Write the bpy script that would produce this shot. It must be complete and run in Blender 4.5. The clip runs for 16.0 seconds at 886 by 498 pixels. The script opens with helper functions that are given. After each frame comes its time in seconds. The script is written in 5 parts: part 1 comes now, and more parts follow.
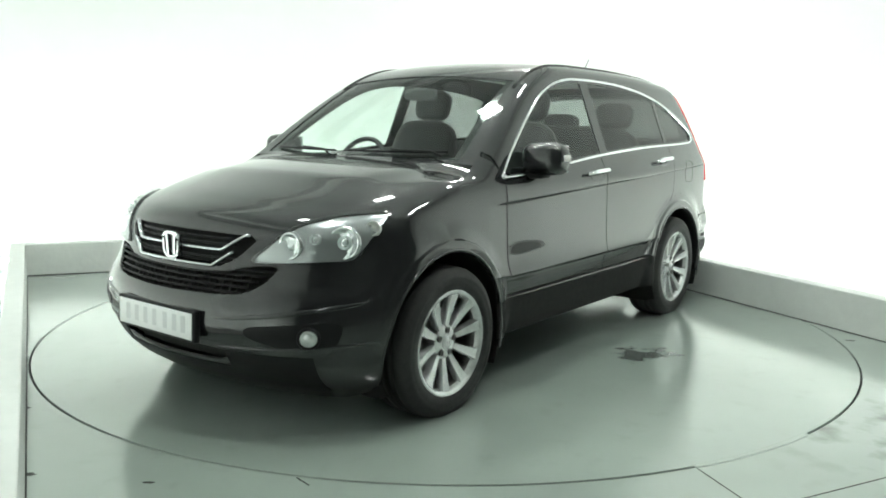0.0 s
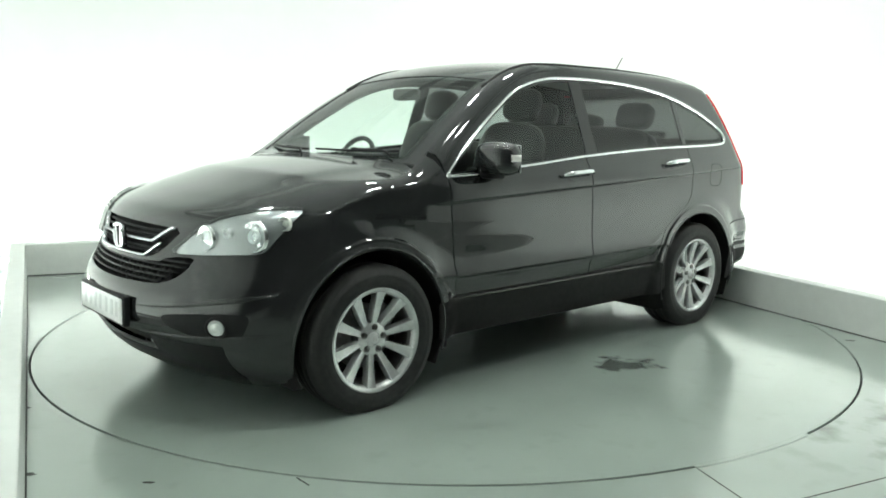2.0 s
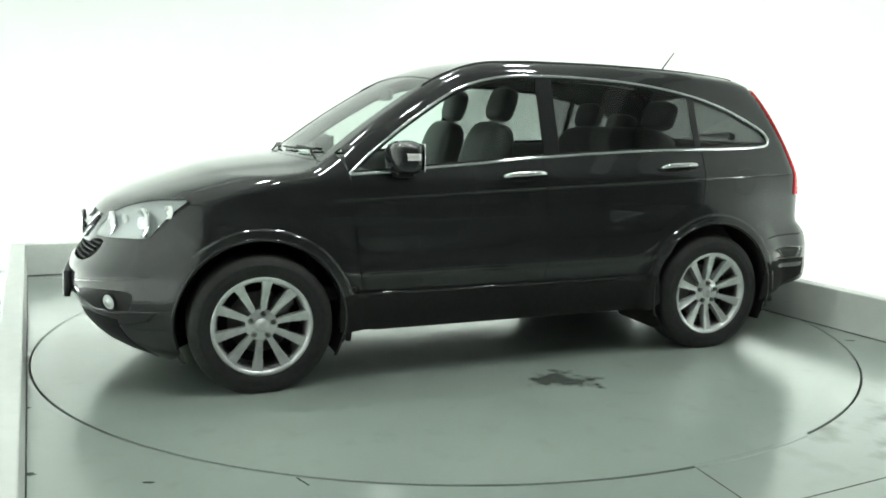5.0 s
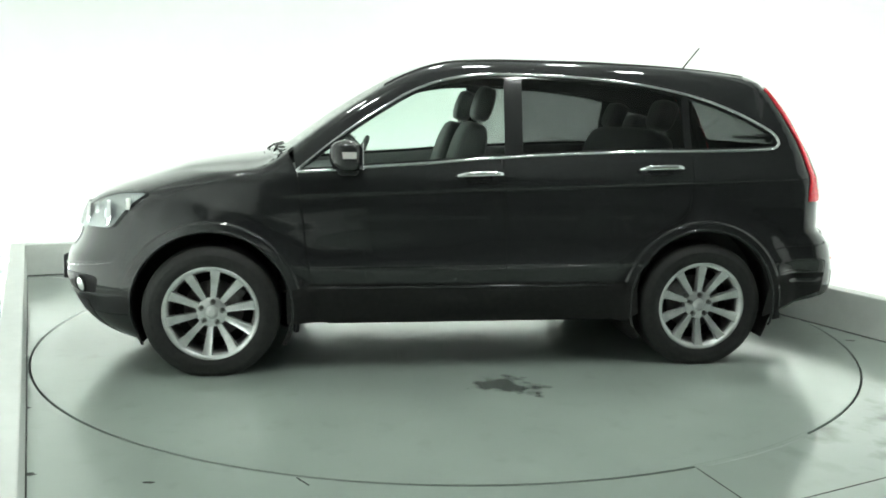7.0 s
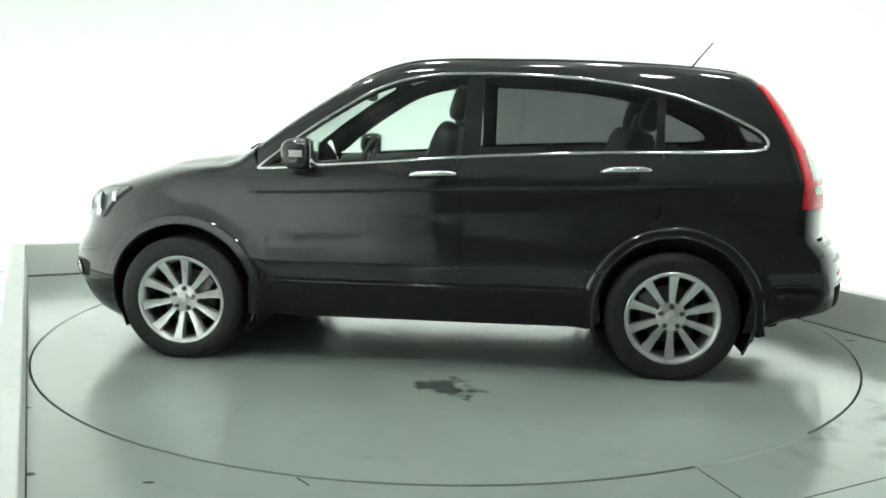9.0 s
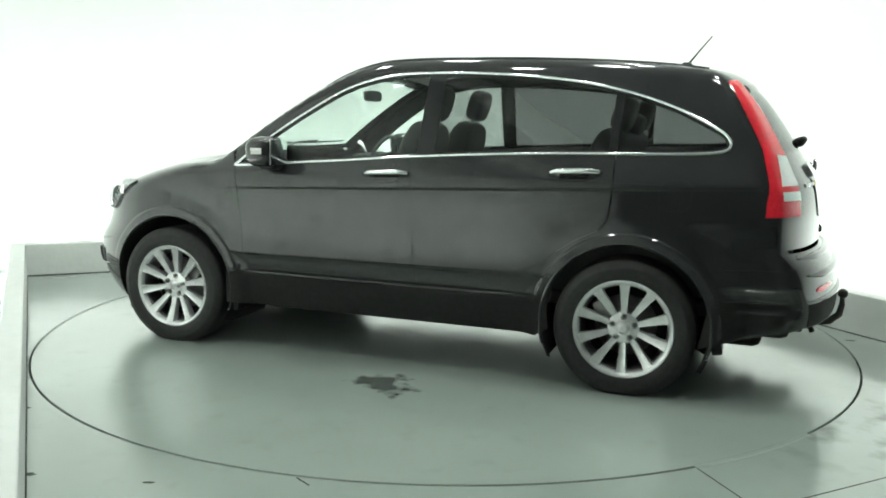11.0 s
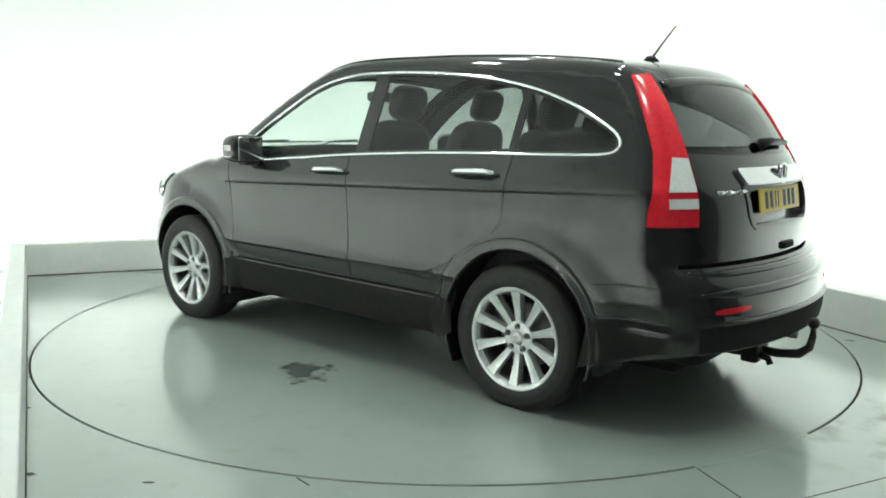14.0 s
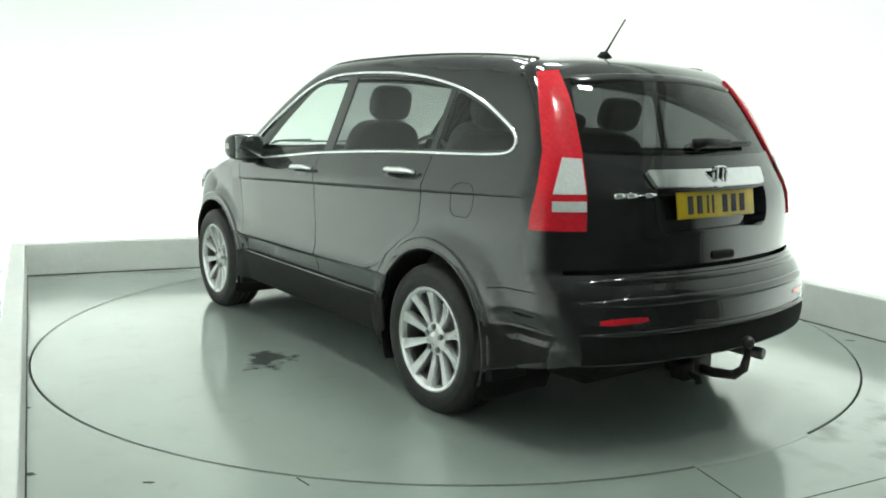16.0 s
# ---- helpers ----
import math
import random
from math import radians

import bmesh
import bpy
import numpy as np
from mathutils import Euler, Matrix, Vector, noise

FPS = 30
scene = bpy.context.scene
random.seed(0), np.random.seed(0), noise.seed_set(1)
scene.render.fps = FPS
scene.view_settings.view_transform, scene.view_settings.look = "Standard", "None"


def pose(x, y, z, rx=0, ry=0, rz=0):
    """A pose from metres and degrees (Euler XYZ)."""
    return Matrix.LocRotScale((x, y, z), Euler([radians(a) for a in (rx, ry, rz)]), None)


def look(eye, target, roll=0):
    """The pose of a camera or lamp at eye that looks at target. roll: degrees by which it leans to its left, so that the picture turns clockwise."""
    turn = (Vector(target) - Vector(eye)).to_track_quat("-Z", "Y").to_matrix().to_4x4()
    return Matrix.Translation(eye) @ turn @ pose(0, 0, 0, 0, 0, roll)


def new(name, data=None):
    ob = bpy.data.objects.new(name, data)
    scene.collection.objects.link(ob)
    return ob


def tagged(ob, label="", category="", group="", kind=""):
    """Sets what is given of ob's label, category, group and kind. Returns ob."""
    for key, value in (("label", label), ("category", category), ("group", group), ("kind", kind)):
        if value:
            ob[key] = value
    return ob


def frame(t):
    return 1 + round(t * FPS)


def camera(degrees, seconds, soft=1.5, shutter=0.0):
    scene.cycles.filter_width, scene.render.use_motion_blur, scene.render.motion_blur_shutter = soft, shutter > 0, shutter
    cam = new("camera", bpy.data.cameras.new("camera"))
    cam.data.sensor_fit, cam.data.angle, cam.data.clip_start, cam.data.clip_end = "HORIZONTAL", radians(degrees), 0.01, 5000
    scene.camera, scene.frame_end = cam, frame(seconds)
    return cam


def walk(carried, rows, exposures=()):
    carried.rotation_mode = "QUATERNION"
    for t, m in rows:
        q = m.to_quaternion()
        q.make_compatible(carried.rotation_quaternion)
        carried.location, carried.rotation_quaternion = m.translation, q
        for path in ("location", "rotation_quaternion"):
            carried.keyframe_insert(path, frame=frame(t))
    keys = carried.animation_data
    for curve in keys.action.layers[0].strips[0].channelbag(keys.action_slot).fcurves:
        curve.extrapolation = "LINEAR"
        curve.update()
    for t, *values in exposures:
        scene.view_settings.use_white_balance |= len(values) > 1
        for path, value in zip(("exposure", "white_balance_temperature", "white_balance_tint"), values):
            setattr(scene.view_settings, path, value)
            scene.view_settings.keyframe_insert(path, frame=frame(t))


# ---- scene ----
# ---------------------------------------------------------------- camera
cam = camera(56.5, 16.0, soft=1.8)
EYE, AIM = (0.0, -5.2906, 1.3174), (-0.0213, -0.3511, 0.5444)
walk(cam, [(0, look(EYE, AIM, 0.854)), (16, look(EYE, AIM, 0.854))],
     exposures=[(0, 0.87, 6500, 10), (16, 0.87, 6500, 10)])

# turntable heading in degrees over the clip
TURN = [(0, -127.15), (0.5, -128.8), (1.0, -131.6), (1.5, -135.05), (2.0, -138.5)] + [
    (t, -138.5 - 6.808 * (t - 2.0)) for t in (3, 4, 5, 6, 7, 8, 9, 10, 11, 12, 13, 14, 15, 16)]
OFFSET = Vector((0.029, 0.145, 0.0))          # middle of the car on the turntable

# ---------------------------------------------------------------- world
world = bpy.data.worlds.new("world")
scene.world = world
world.use_nodes = True
world.node_tree.nodes["Background"].inputs[0].default_value = (0.75, 0.82, 0.8, 1)
world.node_tree.nodes["Background"].inputs[1].default_value = 0.05
STRIP_GLOW, ADDED_WASH_GLOW, SPOT_GLOW, DOWN_GLOW = 25.0, 0.15, 30.0, 70.0


# ---------------------------------------------------------------- materials
def material(name, base=(0.5, 0.5, 0.5), rough=0.5, metal=0.0, coat=0.0, spec=0.5, glow=None, power=0.0, grain=None, wear=None,
             bump=None, trans=0.0, ior=1.45, space="Object", coat_ior=1.5, coat_rough=0.03):
    """grain, wear: (scale, second colour, amount); bump: (scale, strength)."""
    m = bpy.data.materials.new(name)
    m.use_nodes = True
    nt = m.node_tree
    b = nt.nodes["Principled BSDF"]
    b.inputs["Base Color"].default_value = (*base, 1)
    b.inputs["Roughness"].default_value = rough
    b.inputs["Metallic"].default_value = metal
    b.inputs["Coat Weight"].default_value = coat
    b.inputs["Coat Roughness"].default_value = coat_rough
    b.inputs["Coat IOR"].default_value = coat_ior
    b.inputs["Specular IOR Level"].default_value = spec
    b.inputs["Transmission Weight"].default_value = trans
    b.inputs["IOR"].default_value = ior
    if glow:
        b.inputs["Emission Color"].default_value = (*glow, 1)
        b.inputs["Emission Strength"].default_value = power
    co = nt.nodes.new("ShaderNodeTexCoord")
    col = None
    for layer in (grain, wear):
        if not layer:
            continue
        n = nt.nodes.new("ShaderNodeTexNoise")
        n.inputs["Scale"].default_value = layer[0]
        n.inputs["Detail"].default_value = 6
        nt.links.new(co.outputs[space], n.inputs["Vector"])
        ramp = nt.nodes.new("ShaderNodeMapRange")
        ramp.inputs[1].default_value, ramp.inputs[2].default_value = 0.35, 0.75
        ramp.inputs[4].default_value = layer[2]
        nt.links.new(n.outputs["Fac"], ramp.inputs[0])
        mix = nt.nodes.new("ShaderNodeMix")
        mix.data_type = "RGBA"
        mix.inputs[6].default_value = (*base, 1)
        mix.inputs[7].default_value = (*layer[1], 1)
        if col:
            nt.links.new(col, mix.inputs[6])
        nt.links.new(ramp.outputs[0], mix.inputs[0])
        col = mix.outputs[2]
    if col:
        nt.links.new(col, b.inputs["Base Color"])
    if bump:
        n = nt.nodes.new("ShaderNodeTexNoise")
        n.inputs["Scale"].default_value = bump[0]
        n.inputs["Detail"].default_value = 4
        nt.links.new(co.outputs[space], n.inputs["Vector"])
        k = nt.nodes.new("ShaderNodeBump")
        k.inputs["Strength"].default_value = bump[1]
        k.inputs["Distance"].default_value = 0.01
        nt.links.new(n.outputs["Fac"], k.inputs["Height"])
        nt.links.new(k.outputs["Normal"], b.inputs["Normal"])
    return m


def floor_material(name, stain=None, smear=None):
    """Worn glossy grey-green floor paint. stain, smear: x, y, size of a damp patch or of dirty swirls in the object's own space."""
    m = material(name, (0.33, 0.381, 0.348), 0.3, coat=0.5, spec=0.8)
    nt = m.node_tree
    b = nt.nodes["Principled BSDF"]
    b.inputs["Coat Roughness"].default_value = 0.14
    co = nt.nodes.new("ShaderNodeTexCoord")

    def tex(scale, detail, lo, hi):
        n = nt.nodes.new("ShaderNodeTexNoise")
        n.inputs["Scale"].default_value, n.inputs["Detail"].default_value = scale, detail
        nt.links.new(co.outputs["Object"], n.inputs["Vector"])
        r = nt.nodes.new("ShaderNodeMapRange")
        r.inputs[1].default_value, r.inputs[2].default_value = lo, hi
        nt.links.new(n.outputs["Fac"], r.inputs[0])
        return r.outputs[0]

    def mixed(fac, colour, low, amount):
        mul = nt.nodes.new("ShaderNodeMath")
        mul.operation = "MULTIPLY"
        mul.inputs[1].default_value = amount
        nt.links.new(fac, mul.inputs[0])
        mix = nt.nodes.new("ShaderNodeMix")
        mix.data_type = "RGBA"
        mix.inputs[7].default_value = (*colour, 1)
        nt.links.new(low, mix.inputs[6])
        nt.links.new(mul.outputs[0], mix.inputs[0])
        return mix.outputs[2]
    rgb = nt.nodes.new("ShaderNodeRGB")
    rgb.outputs[0].default_value = (0.33, 0.381, 0.348, 1)
    col = mixed(tex(0.9, 3, 0.3, 0.75), (0.27, 0.31, 0.285), rgb.outputs[0], 0.8)
    col = mixed(tex(7.0, 8, 0.58, 0.85), (0.22, 0.24, 0.225), col, 0.35)
    col = mixed(tex(60.0, 3, 0.66, 0.85), (0.28, 0.30, 0.28), col, 0.2)
    if stain:
        sx, sy, size = stain
        warp = nt.nodes.new("ShaderNodeTexNoise")
        warp.inputs["Scale"].default_value, warp.inputs["Detail"].default_value = 6.5, 5
        nt.links.new(co.outputs["Object"], warp.inputs["Vector"])
        off = nt.nodes.new("ShaderNodeVectorMath")
        off.operation = "SUBTRACT"
        off.inputs[1].default_value = (0.5, 0.5, 0.5)
        nt.links.new(warp.outputs["Color"], off.inputs[0])
        sc = nt.nodes.new("ShaderNodeVectorMath")
        sc.operation = "SCALE"
        sc.inputs["Scale"].default_value = 0.55
        nt.links.new(off.outputs[0], sc.inputs[0])
        add = nt.nodes.new("ShaderNodeVectorMath")
        add.operation = "ADD"
        nt.links.new(co.outputs["Object"], add.inputs[0])
        nt.links.new(sc.outputs[0], add.inputs[1])
        sep = nt.nodes.new("ShaderNodeVectorMath")
        sep.operation = "SUBTRACT"
        sep.inputs[1].default_value = (sx, sy, 0)
        nt.links.new(add.outputs[0], sep.inputs[0])
        flat = nt.nodes.new("ShaderNodeVectorMath")
        flat.operation = "MULTIPLY"
        flat.inputs[1].default_value = (1.0, 1.45, 0)
        nt.links.new(sep.outputs[0], flat.inputs[0])
        ln = nt.nodes.new("ShaderNodeVectorMath")
        ln.operation = "LENGTH"
        nt.links.new(flat.outputs[0], ln.inputs[0])
        r = nt.nodes.new("ShaderNodeMapRange")
        r.inputs[1].default_value, r.inputs[2].default_value = size, size * 0.55
        nt.links.new(ln.outputs["Value"], r.inputs[0])
        col = mixed(r.outputs[0], (0.07, 0.08, 0.075), col, 0.85)
    if smear:
        off = nt.nodes.new("ShaderNodeVectorMath")
        off.operation = "SUBTRACT"
        off.inputs[1].default_value = (smear[0], smear[1], 0)
        nt.links.new(co.outputs["Object"], off.inputs[0])
        ln = nt.nodes.new("ShaderNodeVectorMath")
        ln.operation = "LENGTH"
        nt.links.new(off.outputs[0], ln.inputs[0])
        r = nt.nodes.new("ShaderNodeMapRange")
        r.inputs[1].default_value, r.inputs[2].default_value = smear[2], smear[2] * 0.3
        nt.links.new(ln.outputs["Value"], r.inputs[0])
        both = nt.nodes.new("ShaderNodeMath")
        both.operation = "MULTIPLY"
        nt.links.new(r.outputs[0], both.inputs[0])
        nt.links.new(tex(5.0, 7, 0.50, 0.66), both.inputs[1])
        col = mixed(both.outputs[0], (0.10, 0.115, 0.105), col, 0.75)
    nt.links.new(col, b.inputs["Base Color"])
    rough = nt.nodes.new("ShaderNodeMapRange")
    rough.inputs[3].default_value, rough.inputs[4].default_value = 0.13, 0.19
    nt.links.new(tex(3.0, 6, 0.3, 0.7), rough.inputs[0])
    nt.links.new(rough.outputs[0], b.inputs["Roughness"])
    k = nt.nodes.new("ShaderNodeBump")
    k.inputs["Strength"].default_value, k.inputs["Distance"].default_value = 0.06, 0.003
    nt.links.new(tex(14.0, 5, 0.2, 0.8), k.inputs["Height"])
    nt.links.new(k.outputs["Normal"], b.inputs["Normal"])
    return m


def glass(name, tint, gloss_rough=0.0):
    """Thin tinted pane: what is behind shows through the tint, with a glossy face."""
    m = bpy.data.materials.new(name)
    m.use_nodes = True
    nt = m.node_tree
    nt.nodes.clear()
    out = nt.nodes.new("ShaderNodeOutputMaterial")
    tr = nt.nodes.new("ShaderNodeBsdfTransparent")
    tr.inputs[0].default_value = (*tint, 1)
    gl = nt.nodes.new("ShaderNodeBsdfGlossy")
    gl.inputs["Roughness"].default_value = gloss_rough
    lw = nt.nodes.new("ShaderNodeLayerWeight")
    lw.inputs[0].default_value = 0.5
    pw = nt.nodes.new("ShaderNodeMath")
    pw.operation = "POWER"
    pw.inputs[1].default_value = 5.0
    nt.links.new(lw.outputs["Facing"], pw.inputs[0])
    fr = nt.nodes.new("ShaderNodeMath")
    fr.operation = "MULTIPLY_ADD"
    fr.inputs[1].default_value, fr.inputs[2].default_value = 0.93, 0.06
    nt.links.new(pw.outputs[0], fr.inputs[0])
    mix = nt.nodes.new("ShaderNodeMixShader")
    nt.links.new(fr.outputs[0], mix.inputs[0])
    nt.links.new(tr.outputs[0], mix.inputs[1])
    nt.links.new(gl.outputs[0], mix.inputs[2])
    nt.links.new(mix.outputs[0], out.inputs[0])
    return m


PAINT = material("black_paint", (0.015, 0.0157, 0.017), 0.3, 0.0, coat=1.0, coat_ior=1.64, coat_rough=0.04, spec=0.06, grain=(900, (0.021, 0.021, 0.023), 0.5),
                 wear=(3.0, (0.017, 0.0177, 0.0185), 0.8))
TRIM = material("black_plastic", (0.012, 0.012, 0.013), 0.42, spec=0.2, grain=(300, (0.02, 0.02, 0.02), 0.6), bump=(400, 0.2))
GLOSS_BLACK = material("gloss_black", (0.01, 0.01, 0.011), 0.12, coat=0.5)
# black of real liners, also painted on sill and lower bumper as shade
LINER_SHADE = material("liner_and_shade", (0.008, 0.008, 0.008), 0.9, grain=(40, (0.015, 0.015, 0.014), 0.7))
CHROME = material("chrome", (0.86, 0.87, 0.88), 0.10, 1.0, wear=(25, (0.7, 0.71, 0.72), 0.5))
SATIN = material("satin_chrome", (0.45, 0.46, 0.47), 0.25, 1.0, wear=(25, (0.36, 0.37, 0.38), 0.5))
# alloy inside the rim, its shade and dirt put into the colour
SHADED_ALLOY = material("shaded_dirty_alloy", (0.10, 0.10, 0.10), 0.4, 0.6, wear=(20, (0.05, 0.045, 0.04), 0.8))
ALLOY = material("alloy", (0.86, 0.87, 0.875), 0.21, 0.65, coat=0.8, wear=(18, (0.5, 0.51, 0.52), 0.6), grain=(160, (0.56, 0.57, 0.58), 0.5))
STEEL = material("brake_steel", (0.24, 0.24, 0.24), 0.45, 1.0, wear=(30, (0.14, 0.12, 0.11), 0.8))
RUBBER = material("tyre_rubber", (0.014, 0.014, 0.0145), 0.6, grain=(35, (0.028, 0.027, 0.026), 0.7), bump=(120, 0.15))
RED_LENS = material("red_lens", (0.86, 0.025, 0.045), 0.18, coat=0.5, grain=(60, (0.70, 0.012, 0.025), 0.7))
WHITE_LENS = material("clear_lens", (0.86, 0.89, 0.88), 0.15, coat=1.0, grain=(80, (0.66, 0.69, 0.69), 0.6))
SILVER = material("lamp_reflector", (0.84, 0.86, 0.86), 0.2, 0.6, wear=(22, (0.45, 0.46, 0.46), 0.6))
LAMP_GREY = material("lamp_housing", (0.50, 0.515, 0.52), 0.22, 0.65, wear=(14, (0.60, 0.62, 0.62), 0.8))
BRIGHT_LENS = material("projector_glass", (0.75, 0.8, 0.8), 0.03, coat=1.0, spec=0.8)
SEAT = material("dark_leather", (0.028, 0.028, 0.029), 0.42, grain=(120, (0.045, 0.045, 0.046), 0.7), bump=(220, 0.25))
CABIN = material("cabin_plastic", (0.06, 0.062, 0.062), 0.6, grain=(150, (0.085, 0.085, 0.085), 0.6), bump=(300, 0.2))
LINING = material("headlining", (0.42, 0.42, 0.40), 0.9, grain=(200, (0.36, 0.36, 0.34), 0.6))
PLATE_WHITE = material("plate_white", (0.78, 0.79, 0.79), 0.35, grain=(25, (0.68, 0.69, 0.69), 0.6))
PLATE_YELLOW = material("plate_yellow", (0.72, 0.50, 0.02), 0.35, grain=(25, (0.62, 0.43, 0.02), 0.6))
PLATE_GREY = material("plate_mark_grey", (0.60, 0.61, 0.62), 0.4, grain=(30, (0.58, 0.58, 0.58), 0.6))
PLATE_BLACK = material("plate_mark_black", (0.02, 0.02, 0.02), 0.5, grain=(60, (0.04, 0.04, 0.04), 0.6))
AMBER = material("indicator_lens", (0.78, 0.78, 0.74), 0.15, coat=1.0, grain=(50, (0.6, 0.6, 0.57), 0.5))
IRON = material("tow_bar_iron", (0.025, 0.025, 0.025), 0.4, 0.3, wear=(30, (0.09, 0.06, 0.045), 0.5), bump=(90, 0.3))
GLASS_CLEAR = glass("clear_glass", (0.86, 0.92, 0.89))
GLASS_SIDE = glass("side_glass", (0.80, 0.88, 0.84))
GLASS_DARK = glass("privacy_glass", (0.29, 0.303, 0.30))
GLASS_LAMP = glass("lamp_cover", (0.93, 0.95, 0.95))
WALL = material("white_wall", (0.80, 0.82, 0.80), 0.75, grain=(3.0, (0.77, 0.79, 0.77), 0.7), wear=(0.7, (0.765, 0.785, 0.77), 0.6),
                bump=(60, 0.08))
KERB = material("painted_kerb", (0.68, 0.70, 0.675), 0.55, grain=(12.0, (0.62, 0.64, 0.615), 0.7), wear=(3.0, (0.63, 0.65, 0.63), 0.7),
                bump=(30, 0.2))
DARK_WALL = material("dark_wall", (0.34, 0.35, 0.34), 0.8, grain=(4.0, (0.25, 0.26, 0.25), 0.8), bump=(30, 0.2))
CEILING = material("white_ceiling", (0.78, 0.80, 0.78), 0.8, grain=(5.0, (0.72, 0.74, 0.72), 0.6), bump=(50, 0.1))
GREY_CEILING = material("grey_ceiling", (0.40, 0.41, 0.405), 0.8, grain=(5.0, (0.34, 0.35, 0.345), 0.6), bump=(50, 0.1))
FLOOR = floor_material("floor_paint", smear=(1.95, -1.75, 0.8))
DECK = floor_material("deck_paint", stain=(-0.15, 1.31, 0.19))
GAP = material("dirty_gap", (0.02, 0.022, 0.02), 0.9, grain=(20, (0.05, 0.052, 0.05), 0.6))
STRIP = material("strip_light", (0.9, 0.9, 0.9), 0.5, glow=(0.91, 1.0, 0.935), power=STRIP_GLOW)
# glow of the added, unseen wall washers
ADDED_WASH = material("added_wall_wash", (0.9, 0.9, 0.9), 0.5, glow=(0.97, 1.0, 0.97), power=ADDED_WASH_GLOW)
DOWN = material("downlight", (0.9, 0.9, 0.9), 0.5, glow=(0.92, 1.0, 0.94), power=DOWN_GLOW)
SPOT = material("corner_light", (0.9, 0.9, 0.9), 0.5, glow=(1.0, 1.0, 0.96), power=SPOT_GLOW)


# ---------------------------------------------------------------- mesh helpers
def part(name, bm, mat, parent=None, label="", smooth=True):
    """Link a bmesh as one mesh object, under a parent if one is given."""
    me = bpy.data.meshes.new(name)
    bm.to_mesh(me)
    bm.free()
    return dress(name, me, mat, parent, label, smooth)


def dress(name, me, mat, parent=None, label="", smooth=True):
    for one in (mat if isinstance(mat, (list, tuple)) else [mat]):
        me.materials.append(one)
    me.polygons.foreach_set("use_smooth", [smooth] * len(me.polygons))
    me.update()
    ob = new(name, me)
    if parent:
        ob.parent = parent
    if label:
        ob["label"] = label
    return ob


def empty(name, at=(0, 0, 0), parent=None):
    ob = new(name)
    ob.location = at
    ob.empty_display_size = 0.1
    if parent:
        ob.parent = parent
    return ob


def block(bm, centre, size, rot=None, bevel=0.0, seg=2):
    """A box added to bm, bevelled."""
    m = Matrix.Translation(centre) @ (rot.to_4x4() if rot else Matrix()) @ Matrix.Diagonal((*size, 1))
    made = bmesh.ops.create_cube(bm, size=1.0, matrix=m)["verts"]
    if bevel:
        edges = list({e for v in made for e in v.link_edges})
        bmesh.ops.bevel(bm, geom=edges, offset=bevel, segments=seg, profile=0.5, affect="EDGES")
    return bm


def prism(bm, ring, z0, z1, bevel=0.0):
    """An upright prism on a ring of (x, y)."""
    lo = [bm.verts.new((x, y, z0)) for x, y in ring]
    hi = [bm.verts.new((x, y, z1)) for x, y in ring]
    n = len(ring)
    faces = [bm.faces.new(hi), bm.faces.new(lo[::-1])]
    faces += [bm.faces.new((lo[i], lo[(i + 1) % n], hi[(i + 1) % n], hi[i])) for i in range(n)]
    bmesh.ops.recalc_face_normals(bm, faces=faces)
    if bevel:
        bmesh.ops.bevel(bm, geom=list({e for f in faces[:1] for e in f.edges}), offset=bevel, segments=2, profile=0.5, affect="EDGES")
    return bm


def lathe(bm, profile, steps=48, axis="Y"):
    """Turn (radius, along) points about the axis."""
    rings = []
    for k in range(steps):
        a = 2 * math.pi * k / steps
        c, s = math.cos(a), math.sin(a)
        rings.append([bm.verts.new((r * c, h, r * s) if axis == "Y" else (r * c, r * s, h)) for r, h in profile])
    for k in range(steps):
        p, q = rings[k], rings[(k + 1) % steps]
        for i in range(len(profile) - 1):
            bm.faces.new((p[i], q[i], q[i + 1], p[i + 1]))
    bmesh.ops.remove_doubles(bm, verts=bm.verts, dist=1e-5)
    bmesh.ops.recalc_face_normals(bm, faces=bm.faces)
    return bm


def tube(bm, pts, radius, sides=8, closed=False, flat=1.0, radii=None):
    """Sweep a round or flattened section along points."""
    pts = [Vector(p) for p in pts]
    n = len(pts)
    rings = []
    up = Vector((0, 0, 1))
    for i, p in enumerate(pts):
        a, b = (pts[i - 1] if i or closed else p), (pts[(i + 1) % n] if i < n - 1 or closed else p)
        d = (b - a).normalized()
        side = d.cross(up)
        side = side.normalized() if side.length > 1e-4 else Vector((1, 0, 0))
        nrm = side.cross(d).normalized()
        r = radii[i] if radii else radius
        rings.append([bm.verts.new(p + side * math.cos(t) * r * flat + nrm * math.sin(t) * r)
                      for t in (2 * math.pi * k / sides for k in range(sides))])
    for i in range(n if closed else n - 1):
        p, q = rings[i], rings[(i + 1) % n]
        for k in range(sides):
            bm.faces.new((p[k], p[(k + 1) % sides], q[(k + 1) % sides], q[k]))
    if not closed:
        bm.faces.new(rings[0][::-1])
        bm.faces.new(rings[-1])
    bmesh.ops.recalc_face_normals(bm, faces=bm.faces)
    return bm


# ---------------------------------------------------------------- the booth
PHI = radians(26.74)
RU, RV = Vector((math.cos(PHI), math.sin(PHI), 0)), Vector((-math.sin(PHI), math.cos(PHI), 0))


def room(u, v):
    p = RU * u + RV * v
    return (p.x, p.y)


RING = 2.459
L_IN, R_IN = -2.468, 2.28                 # inner faces of the side kerbs
B_L, B_R = 2.754, 2.34                    # inner face of the back kerb at its two ends
WALL_GAP, KERB_T, KERB_H, TOP = 1.15, 0.11, 0.262, 4.3
